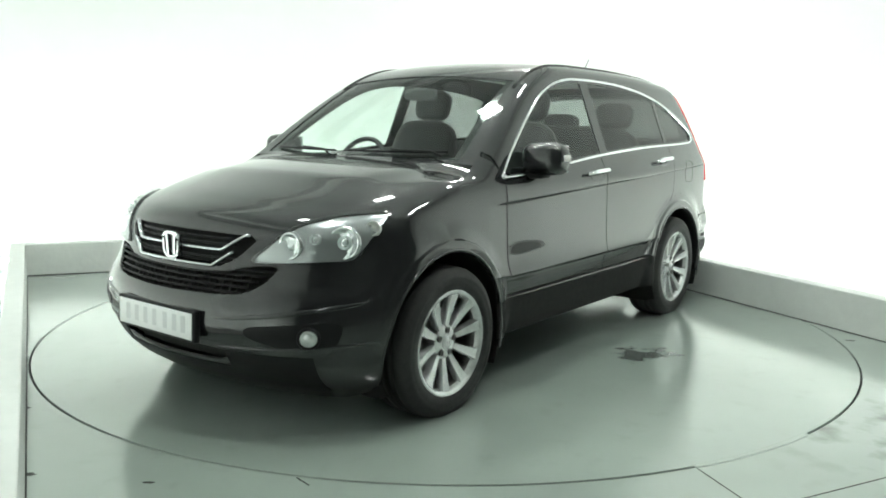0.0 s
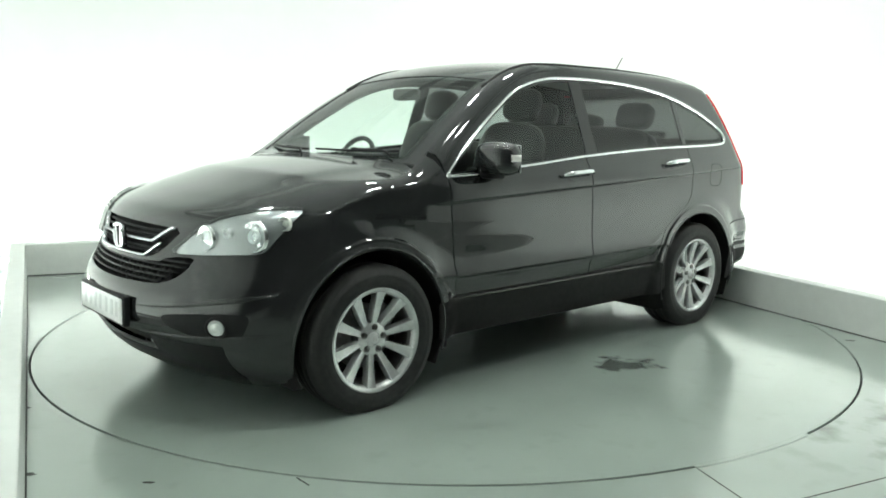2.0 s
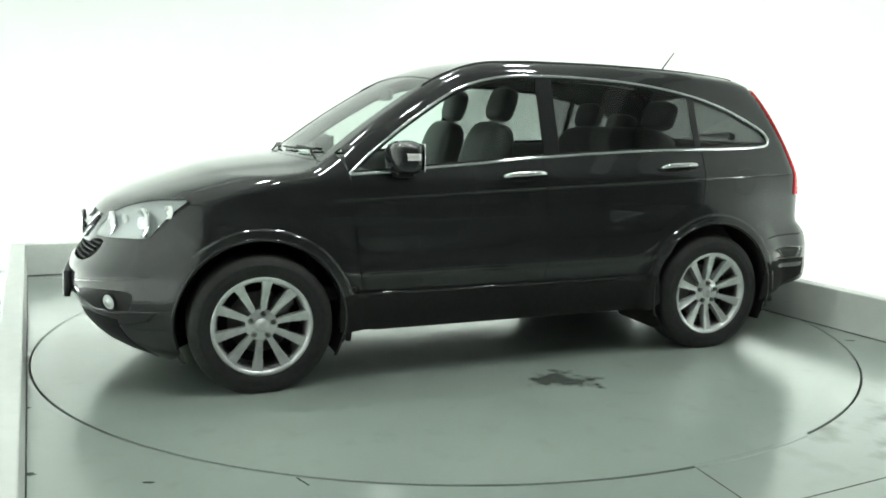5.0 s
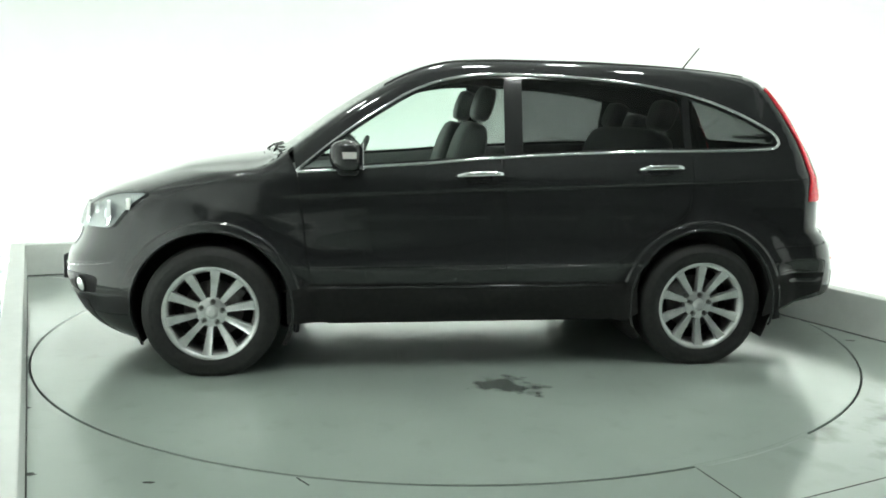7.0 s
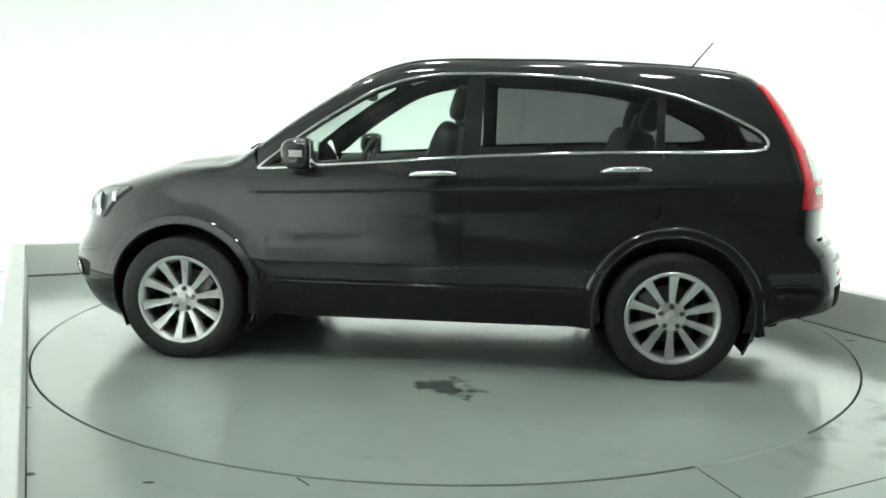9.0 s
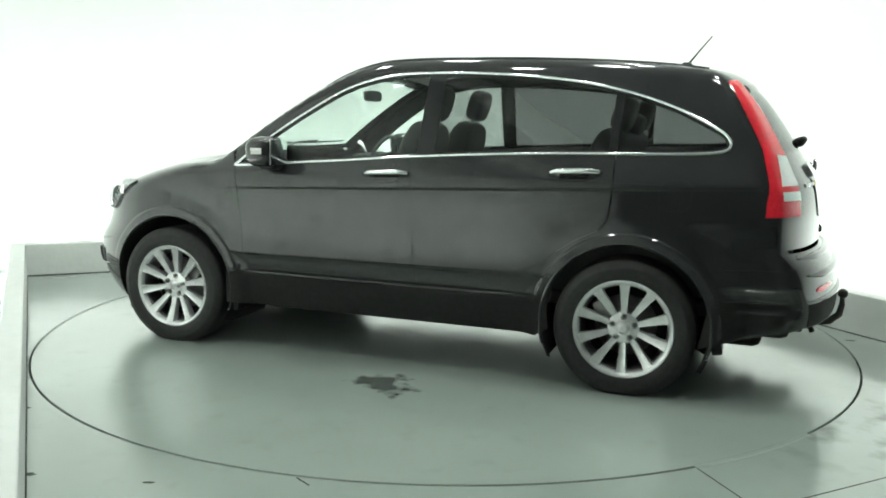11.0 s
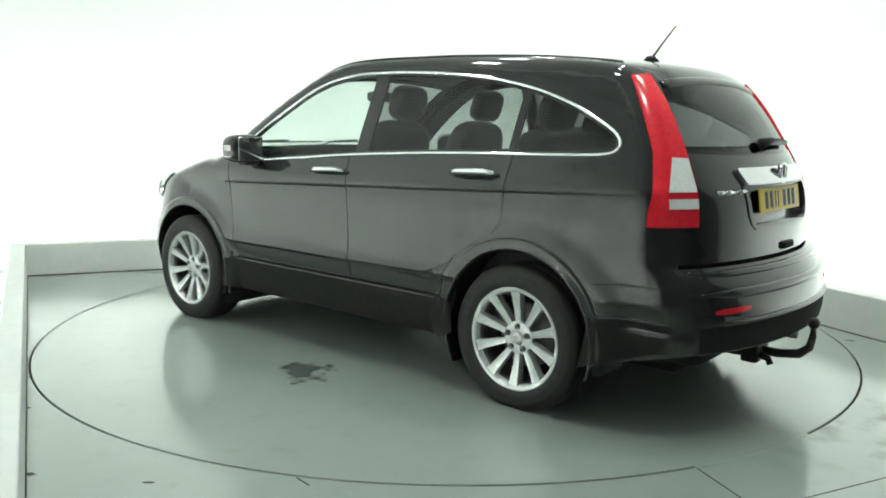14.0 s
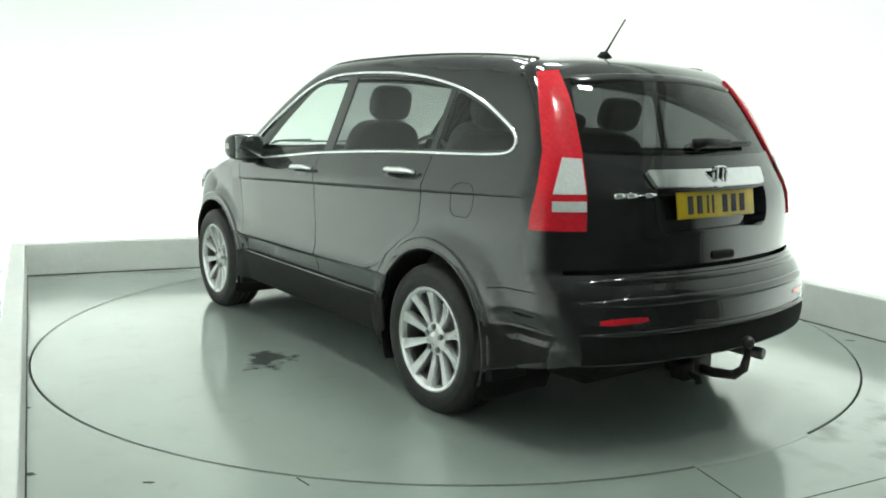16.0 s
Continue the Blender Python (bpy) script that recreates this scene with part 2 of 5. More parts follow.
NEAR = -4.6                               # where the booth's white lining ends
FAR = -10.5


def structure(name, bm, mat, label, smooth=False):
    return tagged(part(name, bm, mat, None, label, smooth), label, "", "", "structure")


def build_room():
    # floor with a round opening for the turntable, and the ground beyond
    bm = bmesh.new()
    steps = 128
    inner = [bm.verts.new((RING * math.cos(2 * math.pi * k / steps), RING * math.sin(2 * math.pi * k / steps), 0)) for k in range(steps)]
    wall_in = [bm.verts.new((v.co.x, v.co.y, -0.06)) for v in inner]
    outer = []
    for k in range(steps):
        c, s = math.cos(2 * math.pi * k / steps), math.sin(2 * math.pi * k / steps)
        r = 14.0 / max(abs(c), abs(s))
        outer.append(bm.verts.new((r * c, r * s, 0)))
    for k in range(steps):
        j = (k + 1) % steps
        bm.faces.new((inner[k], outer[k], outer[j], inner[j]))
        bm.faces.new((wall_in[k], inner[k], inner[j], wall_in[j]))
    bmesh.ops.recalc_face_normals(bm, faces=bm.faces)
    fl = structure("floor", bm, FLOOR, "worn glossy grey-green painted workshop floor")
    # fine joints in the floor in front of the turntable
    for a, b in (((0.983, -2.262), (1.10, -2.62)), ((1.20, -2.552), (1.80, -2.262)), ((-0.541, -2.407), (-0.485, -2.47))):
        bm = bmesh.new()
        tube(bm, [(a[0], a[1], 0.0005), (b[0], b[1], 0.0005)], 0.0035, 6, flat=1.0)
        for v in bm.verts:
            v.co.z = max(0.0, v.co.z) * 0.4
        part("floor_joint", bm, GAP, fl, "dark joint in the floor paint", False)
    for x, y, r in ((-1.895, -1.72, 0.022), (-1.53, -2.418, 0.026), (-1.07, -2.47, 0.02), (2.52, -0.30, 0.03), (0.98, -2.78, 0.03)):
        bm = bmesh.new()
        bmesh.ops.create_circle(bm, cap_ends=True, segments=14, radius=r)
        for v in bm.verts:
            v.co = (x + v.co.x * random.uniform(0.7, 1.3), y + v.co.y * random.uniform(0.3, 0.7), 0.0006)
        part("floor_mark", bm, GAP, fl, "small dark scuff on the floor", False)
    # a stretch of the turntable's gap is choked with paint and dust
    bm = bmesh.new()
    rows = []
    for k in range(19):
        a = radians(-66.6 + 16.4 * k / 18)
        rows.append([bm.verts.new((r * math.cos(a), r * math.sin(a), z)) for r, z in ((RING - 0.022, 0.0015), (RING - 0.018, 0.0024), (RING + 0.004, 0.0024), (RING + 0.009, 0.0002))])
    for p, q in zip(rows, rows[1:]):
        for j in range(3):
            bm.faces.new((p[j], p[j + 1], q[j + 1], q[j]))
    bmesh.ops.recalc_face_normals(bm, faces=bm.faces)
    part("filled_gap", bm, FLOOR, fl, "painted-over stretch of the turntable gap", False)
    # kerbs: low upstands along three sides
    def kerb(name, a, b, c, d2):
        bm = bmesh.new()
        prism(bm, [room(*a), room(*b), room(*c), room(*d2)], 0, KERB_H, 0.008)
        ob = structure(name, bm, KERB, "low pale grey painted kerb at the foot of the white wall")
        bm = bmesh.new()
        tube(bm, [(*room(*a), 0.001), (*room(*b), 0.001)], 0.006, 6)
        part("base_joint", bm, GAP, ob, "dirty joint at the foot of the kerb", False)
        return ob
    kerb("kerb_left", (L_IN, FAR * 0.55), (L_IN, B_L), (L_IN - KERB_T, B_L + KERB_T), (L_IN - KERB_T, FAR * 0.55))
    kerb("kerb_back", (L_IN, B_L), (R_IN, B_R), (R_IN + KERB_T, B_R + KERB_T), (L_IN - KERB_T, B_L + KERB_T))
    kerb("kerb_right", (R_IN, B_R), (R_IN, NEAR), (R_IN + KERB_T, NEAR), (R_IN + KERB_T, B_R + KERB_T))
    # white walls behind the light trough
    w, t = WALL_GAP, 0.12
    def wall(name, ring, mat, label, z1=TOP):
        bm = bmesh.new()
        prism(bm, [room(*q) for q in ring], 0, z1)
        return structure(name, bm, mat, label)
    # one bent sheet with wide round corners
    rad = 1.5
    line = [(L_IN - w, NEAR)]
    for cu, cv, a0, a1 in ((L_IN - w + rad, B_L + w - rad, 180, 85), (R_IN + w - rad, B_R + w - rad, 85, 0)):
        line += [(cu + rad * math.cos(radians(a0 + (a1 - a0) * k / 24)), cv + rad * math.sin(radians(a0 + (a1 - a0) * k / 24))) for k in range(25)]
    line.append((R_IN + w, NEAR))
    bm = bmesh.new()
    rows = [[bm.verts.new((*room(u, v), z)) for z in (0.0, 0.8, 1.6, 2.4, TOP)] for u, v in line]
    for p, q in zip(rows, rows[1:]):
        for j in range(4):
            bm.faces.new((p[j], p[j + 1], q[j + 1], q[j]))
    outer = bmesh.ops.duplicate(bm, geom=bm.verts[:] + bm.edges[:] + bm.faces[:])["geom"]
    cu, cv = room(0.4, -1.0)
    for v in outer:
        if isinstance(v, bmesh.types.BMVert):
            v.co.x += 0.03 * (v.co.x - cu)
            v.co.y += 0.03 * (v.co.y - cv)
    structure("wall_booth", bm, WALL, "plain white booth wall bent round the corners", True)
    # the unlit workshop behind the camera
    wall("wall_workshop_left", [(-4.9, FAR), (-4.9, NEAR), (-5.0, NEAR), (-5.0, FAR)], DARK_WALL, "dark unlit workshop wall")
    wall("wall_workshop_right", [(4.9, FAR), (4.9, NEAR), (5.0, NEAR), (5.0, FAR)], DARK_WALL, "dark unlit workshop wall")
    wall("wall_workshop_end", [(-5.0, FAR - 0.1), (5.0, FAR - 0.1), (5.0, FAR), (-5.0, FAR)], DARK_WALL, "dark unlit workshop wall")
    wall("wall_return_left", [(-5.0, NEAR), (L_IN - w, NEAR), (L_IN - w, NEAR + 0.1), (-5.0, NEAR + 0.1)], DARK_WALL, "dark return wall beside the booth opening")
    wall("wall_return_right", [(R_IN + w, NEAR), (5.0, NEAR), (5.0, NEAR + 0.1), (R_IN + w, NEAR + 0.1)], DARK_WALL, "dark return wall beside the booth opening")
    bm = bmesh.new()
    prism(bm, [room(L_IN - w - t, NEAR), room(R_IN + w + t, NEAR), room(R_IN + w + t, B_L + w + t), room(L_IN - w - t, B_L + w + t)], TOP, TOP + 0.1)
    structure("ceiling", bm, GREY_CEILING, "grey booth ceiling")
    bm = bmesh.new()
    prism(bm, [room(-5.0, FAR - 0.1), room(5.0, FAR - 0.1), room(5.0, NEAR), room(-5.0, NEAR)], TOP, TOP + 0.1)
    structure("ceiling_workshop", bm, DARK_WALL, "dark workshop ceiling")
    # a short upright scratch on the back wall
    bm = bmesh.new()
    block(bm, (-2.648, 2.916, 0.99), (0.008, 0.006, 0.34), Euler((0, 0, radians(20.9))).to_matrix())
    part("wall_mark", bm, KERB, bpy.data.objects["wall_booth"], "faint upright mark on the wall", False)
    # light strips lying in the trough behind the kerbs
    mid = KERB_T + 0.30
    runs = [((L_IN - mid, -3.6), (L_IN - mid, B_L + mid - 0.15)), ((L_IN - mid + 0.15, B_L + mid), (R_IN + mid - 0.15, B_R + mid)),
            ((R_IN + mid, B_R + mid - 0.15), (R_IN + mid, NEAR + 1.0))]
    for a, b in runs:
        a, b = Vector((*room(*a), 0)), Vector((*room(*b), 0))
        n = max(1, round((b - a).length / 1.5))
        along = (b - a) / n
        ang = math.atan2(along.y, along.x)
        for k in range(n):
            c = a + along * (k + 0.5)
            thing = tagged(empty("light_strip", (c.x, c.y, 0)), "glowing strip light lying hidden behind the kerb", "light", "strip lights behind the kerb")
            thing.rotation_euler.z = ang
            bm = bmesh.new()
            block(bm, (0, 0, 0.03), (along.length - 0.03, 0.10, 0.06), None, 0.006)
            part("housing", bm, KERB, thing, "", False)
            bm = bmesh.new()
            block(bm, (0, 0, 0.075), (along.length - 0.07, 0.07, 0.03), None, 0.008)
            part("diffuser", bm, STRIP, thing, "bright white diffuser", False)
    # unseen washers added along three sides to brighten the walls; a lamp in the far corner
    # boards, added too, hide the washers from below and from reflections
    pl, pr, pb = L_IN - 0.45, R_IN + 0.45, 2.85
    for nm, ring in (("added_screen_left", [(pl, NEAR), (pl, pb), (pl - 0.04, pb), (pl - 0.04, NEAR)]), ("added_screen_back", [(pl - 0.04, pb), (pr + 0.04, pb), (pr + 0.04, pb + 0.04), (pl - 0.04, pb + 0.04)]),
                     ("added_screen_right", [(pr, NEAR), (pr, pb), (pr + 0.04, pb), (pr + 0.04, NEAR)])):
        bm = bmesh.new()
        prism(bm, [room(*q) for q in ring], TOP - 0.34, TOP)
        structure(nm, bm, CEILING, "white board added out of view to screen the wash lights")
    lab = "long white light added out of view to brighten the wall"
    lamps = [(pl - 0.16, 1.25, 0.12, 3.2, ADDED_WASH, lab), (pl - 0.16, -2.1, 0.12, 3.2, ADDED_WASH, lab), (-1.45, pb + 0.16, 2.6, 0.12, ADDED_WASH, lab),
             (1.3, pb + 0.16, 2.6, 0.12, ADDED_WASH, lab), (pr + 0.16, 1.25, 0.12, 3.2, ADDED_WASH, lab), (pr + 0.16, -2.1, 0.12, 3.2, ADDED_WASH, lab),
             (2.2, 2.55, 0.5, 0.3, SPOT, "bright light near the corner of the booth ceiling")]
    lamps += [(u, v, 0.26, 0.26, DOWN, "small square downlight in the grey booth ceiling") 
              for u, v in ((-1.7, -1.6), (-1.7, 0.4), (0.0, -3.2), (0.0, -1.2), (0.0, 0.9), (1.3, -2.2), (1.3, -0.2))]
    for cx, cy, sx, sy, mat, lab in lamps:
        x, y = room(cx, cy)
        thing = tagged(empty("ceiling_light", (x, y, TOP)), lab, "light", "downlights in the ceiling" if mat is DOWN else "")
        thing.rotation_euler.z = PHI
        bm = bmesh.new()
        for s in (-1, 1):
            block(bm, (0, s * (sy / 2 + 0.02), -0.04), (sx + 0.08, 0.04, 0.08), None, 0.004)
            block(bm, (s * (sx / 2 + 0.02), 0, -0.04), (0.04, sy, 0.08), None, 0.004)
        part("frame", bm, KERB, thing, "", False)
        bm = bmesh.new()
        block(bm, (0, 0, -0.075), (sx, sy, 0.03), None, 0.004)
        part("diffuser", bm, mat, thing, "", False)


def build_turntable():
    """A round steel deck, flush with the floor, with a dark gap round it."""
    deck = tagged(empty("turntable"), "round flush car turntable painted grey-green, with a damp dark stain", "turntable")
    bm = bmesh.new()
    lathe(bm, [(0.0, 0.0), (0.6, 0.0), (1.2, 0.0), (1.8, 0.0), (RING - 0.017, 0.0), (RING - 0.012, -0.004), (RING - 0.012, -0.05), (0.0, -0.05)], 160, "Z")
    part("deck", bm, DECK, deck, "", False)
    bm = bmesh.new()
    lathe(bm, [(RING - 0.026, 0.0002), (RING - 0.026, 0.0012), (RING - 0.0125, 0.0012), (RING - 0.011, -0.003)], 160, "Z")
    part("edge_ring", bm, DECK, deck, "thin worn steel edge of the deck", False)
    bm = bmesh.new()
    lathe(bm, [(RING + 0.01, -0.055), (RING - 0.03, -0.055), (RING - 0.03, -0.075), (RING + 0.01, -0.075)], 128, "Z")
    tagged(part("turntable_gap", bm, GAP, None, "", False), "dark narrow gap round the turntable", "", "", "structure")
    return deck


# ---------------------------------------------------------------- the car's shape, x forward, y to its left, z up
from mathutils.geometry import delaunay_2d_cdt

WB, HUB_Z, TYRE_R, RIM_R = 1.31, 0.328, 0.346, 0.239
ARCH_Z, ARCH_RAD = 0.340, 0.408


def smooth_curve(pairs):
    """A soft interpolation through (x, value) pairs in rising x (monotone cubic)."""
    xs, ys = np.array([p[0] for p in pairs], float), np.array([p[1] for p in pairs], float)
    h, dlt = np.diff(xs), np.diff(ys) / np.diff(xs)
    m = np.zeros_like(ys)
    m[0], m[-1] = dlt[0], dlt[-1]
    for i in range(1, len(xs) - 1):
        if dlt[i - 1] * dlt[i] > 0:
            w1, w2 = 2 * h[i] + h[i - 1], h[i] + 2 * h[i - 1]
            m[i] = (w1 + w2) / (w1 / dlt[i - 1] + w2 / dlt[i])

    def at(x):
        x = np.clip(np.asarray(x, float), xs[0], xs[-1])
        i = np.clip(np.searchsorted(xs, x) - 1, 0, len(xs) - 2)
        t = (x - xs[i]) / h[i]
        return ((1 + 2 * t) * (1 - t) ** 2 * ys[i] + t * (1 - t) ** 2 * h[i] * m[i]
                + t * t * (3 - 2 * t) * ys[i + 1] + t * t * (t - 1) * h[i] * m[i + 1])
    return at


SECTION = smooth_curve([(0.10, 0.720), (0.22, 0.828), (0.27, 0.862), (0.33, 0.880), (0.40, 0.892), (0.435, 0.894), (0.448, 0.891), (0.462, 0.880), (0.50, 0.883),
                        (0.55, 0.897), (0.572, 0.9095), (0.595, 0.9060), (0.62, 0.9025), (0.66, 0.8988), (0.72, 0.8965), (0.78, 0.8965), (0.86, 0.8985), (0.90, 0.8985), (0.95, 0.8955), (1.0, 0.893), (1.08, 0.863), (1.15, 0.831),
                        (1.30, 0.770), (1.45, 0.710), (1.55, 0.670), (1.65, 0.625), (1.8, 0.555)])
WAIST = smooth_curve([(-2.4, -0.10), (-2.0, -0.055), (-1.6, -0.022), (-1.1, -0.006), (-0.5, 0.0), (0.5, 0.0), (1.0, -0.012), (1.4, -0.035), (1.8, -0.085),
                      (2.3, -0.17)])
FRONT = smooth_curve([(0.08, 1.80), (0.14, 1.91), (0.22, 2.06), (0.30, 2.135), (0.38, 2.175), (0.47, 2.205), (0.56, 2.195), (0.66, 2.135), (0.76, 2.10),
                      (0.84, 2.068), (0.90, 2.01), (0.96, 1.86), (1.05, 1.6), (1.7, 0.6)])
REAR = smooth_curve([(0.08, -1.9), (0.2, -2.12), (0.28, -2.25), (0.37, -2.30), (0.46, -2.315), (0.56, -2.308), (0.64, -2.288), (0.70, -2.245), (0.745, -2.205), (0.80, -2.203),
                     (0.9, -2.20), (1.0, -2.185), (1.113, -2.128), (1.293, -2.02), (1.42, -1.93), (1.514, -1.845), (1.58, -1.78), (1.75, -1.6)])
ROOF = smooth_curve([(-2.4, 1.30), (-1.95, 1.512), (-1.75, 1.578), (-1.55, 1.615), (-1.25, 1.643), (-0.95, 1.658), (-0.6, 1.667), (-0.25, 1.668), (0.0, 1.660),
                     (0.15, 1.638), (0.30, 1.592), (0.45, 1.520), (0.60, 1.432), (0.75, 1.335), (0.90, 1.228), (0.98, 1.170), (1.05, 1.130), (1.12, 1.112), (1.2, 1.103),
                     (1.5, 1.060), (1.72, 1.014), (1.86, 0.974), (1.96, 0.925), (2.06, 0.858), (2.2, 0.75), (2.4, 0.6)])


def crease_z(x):
    """Height of the lower door edge; it sweeps up into the rear wheel arch."""
    k = np.clip((-0.72 - np.asarray(x, float)) / 0.26, 0, 1)
    return 0.572 - 0.012 * x + 0.115 * k * k


def side_y(x, z):
    """Half width of the flank at (x, z), with flared wheel arches."""
    y = SECTION(z) + WAIST(x)
    # hollow above the lower door edge, deepest in the front door
    ends = np.clip((0.93 - x) / 0.22, 0, 1) * np.clip((x + 1.02) / 0.25, 0, 1)
    ends = ends * ends * (3 - 2 * ends)
    depth = 0.0065 * np.clip((x + 0.1) / 0.7, 0, 1)
    rise = z - crease_z(x)
    y = y - depth * ends * np.exp(-((rise - 0.075) / np.where(rise < 0.075, 0.04, 0.06)) ** 2)
    for cx in (WB, -WB):
        r = np.hypot(x - cx, z - ARCH_Z)
        ends = np.clip((x - cx) * (1 if cx > 0 else -1) / 0.4, 0, 1)
        ends = ends * (1.0 if cx > 0 else 0.25)
        flare = np.clip((0.53 + 0.25 * ends - r) / (0.085 + 0.22 * ends), 0, 1)
        flare = flare * flare * (3 - 2 * flare)
        y = y + flare * np.maximum(0.896 - y, 0) * np.where(z < 1.0, 1, 0)
        lip = np.clip((0.462 - r) / 0.015, 0, 1)
        y = y + 0.0105 * lip * lip * (3 - 2 * lip)
    # shoulder crease above the door middle, and the sharp lower door edge
    fade = np.clip((1.0 - x) / 0.15, 0, 1) * np.clip((x + 1.98) / 0.1, 0, 1)
    y = y + 0.009 * fade * (1 / (1 + np.exp(-(z - 0.957 + 0.037 * x) / 0.0035)) - 0.6)
    y = y + 0.007 * np.exp(-np.abs(rise) / 0.012) * np.clip((0.95 - np.abs(x)) / 0.12, 0, 1)
    return y


def top_z(x, y):
    ay = np.abs(y)
    crown = (0.032 + 0.012 * np.clip((x - 0.1) / 0.3, 0, 1) - 0.008 * np.clip((x - 0.9) / 0.3, 0, 1)) * (ay / 0.65) ** 2
    z = ROOF(x) - crown
    # raised middle of the bonnet between two creases
    edge = 0.40 + 0.22 * np.clip((1.95 - x) / 0.9, 0, 1)
    step = 1 / (1 + np.exp((ay - edge) / 0.030))
    return z + 0.010 * step * np.clip((x - 0.95) / 0.1, 0, 1) * np.clip((2.15 - x) / 0.15, 0, 1)


def shape(x, y, z):
    """Below zero inside the body."""
    ay = np.abs(y)
    parts = (ay - side_y(x, z),
             (z - top_z(x, y)) * np.where(x > 0.2, 0.85, 1.0),
             (x - (FRONT(z) - 0.33 * ay ** 2 - 0.55 * ay ** 7)) * 0.9,
             ((REAR(z) + 0.265 * ay ** 2 + 0.35 * ay ** 9) - x) * 0.9)
    k = 0.055
    f = parts[0]
    for g in parts[1:]:
        h = np.clip(0.5 + 0.5 * (f - g) / k, 0, 1)
        f = g + (f - g) * h + k * h * (1 - h)
    return f


def solve(a, b, axis):
    """Third coordinate on the body: axis 1 from (x, z), 2 from (x, y), 0 from (y, z), 3 towards the tail from (y, z)."""
    a, b = np.asarray(a, float), np.asarray(b, float)
    lo, hi = {1: (0.0, 1.1), 2: (0.5, 1.9), 0: (0.6, 2.6), 3: (-0.6, -2.7)}[axis]
    lo, hi = np.full(a.shape, lo), np.full(a.shape, hi)
    for _ in range(34):
        mid = (lo + hi) / 2
        f = shape(a, mid, b) if axis == 1 else shape(a, b, mid) if axis == 2 else shape(mid, a, b)
        inside = f < 0
        lo, hi = np.where(inside, mid, lo), np.where(inside, hi, mid)
    return (lo + hi) / 2


def on(axis, a, b):
    """Points on the body from two coordinates."""
    a, b = np.asarray(a, float), np.asarray(b, float)
    c = solve(a, b, axis)
    return np.stack({1: (a, c, b), 2: (a, b, c), 0: (c, a, b), 3: (c, a, b)}[axis], -1)


def normals(p):
    e = 0.004
    g = np.stack([shape(p[:, 0] + e, p[:, 1], p[:, 2]) - shape(p[:, 0] - e, p[:, 1], p[:, 2]),
                  shape(p[:, 0], p[:, 1] + e, p[:, 2]) - shape(p[:, 0], p[:, 1] - e, p[:, 2]),
                  shape(p[:, 0], p[:, 1], p[:, 2] + e) - shape(p[:, 0], p[:, 1], p[:, 2] - e)], -1)
    return g / np.maximum(np.linalg.norm(g, axis=1), 1e-9)[:, None]


def inside_poly(pts, poly):
    x, y = pts[:, 0], pts[:, 1]
    odd = np.zeros(len(pts), bool)
    q = np.asarray(poly, float)
    for (x0, y0), (x1, y1) in zip(q, np.roll(q, -1, 0)):
        cut = (y0 > y) != (y1 > y)
        with np.errstate(divide="ignore", invalid="ignore"):
            odd ^= cut & (x < (x1 - x0) * (y - y0) / (y1 - y0) + x0)
    return odd


def dense(poly, step, closed=True):
    """Points no further apart than step along a line."""
    out = []
    q = [tuple(p) for p in poly]
    ends = q[1:] + q[:1] if closed else q[1:]
    for (x0, y0), (x1, y1) in zip(q, ends):
        n = max(1, int(math.ceil(math.hypot(x1 - x0, y1 - y0) / step)))
        out += [(x0 + (x1 - x0) * i / n, y0 + (y1 - y0) * i / n) for i in range(n)]
    if not closed:
        out.append(q[-1])
    return out


def rounded(poly, times=2):
    """Cut the corners of a closed line."""
    q = [np.array(p, float) for p in poly]
    for _ in range(times):
        q = [r for a, b in zip(q, q[1:] + q[:1]) for r in (a * 0.8 + b * 0.2, a * 0.2 + b * 0.8)]
    return [tuple(p) for p in q]


def crease_points():
    """Extra places along the creases of the flank, so that they stay sharp."""
    out = []
    for x in np.arange(-1.95, 1.0, 0.02):
        out += [(x, 0.957 - 0.037 * x + dz) for dz in (-0.022, -0.011, -0.005, 0.0, 0.005, 0.011, 0.022)]
    for x in np.arange(-0.92, 0.93, 0.02):
        out += [(x, float(crease_z(x)) + dz) for dz in (-0.03, -0.015, -0.006, 0.0, 0.006, 0.015, 0.03, 0.044, 0.058, 0.074, 0.09)]
    for x in np.arange(-0.92, 0.93, 0.03):
        out += [(x, zz) for zz in (0.424, 0.434, 0.442, 0.454, 0.462, 0.472)]
    for cx in (WB, -WB):
        for r in (0.422, 0.436, 0.446, 0.451, 0.456, 0.461, 0.467, 0.48, 0.495, 0.51):
            out += [(cx + r * math.cos(a), ARCH_Z + r * math.sin(a)) for a in np.arange(-0.1, 3.25, 0.04)]
    return np.array(out)


CREASES = crease_points()


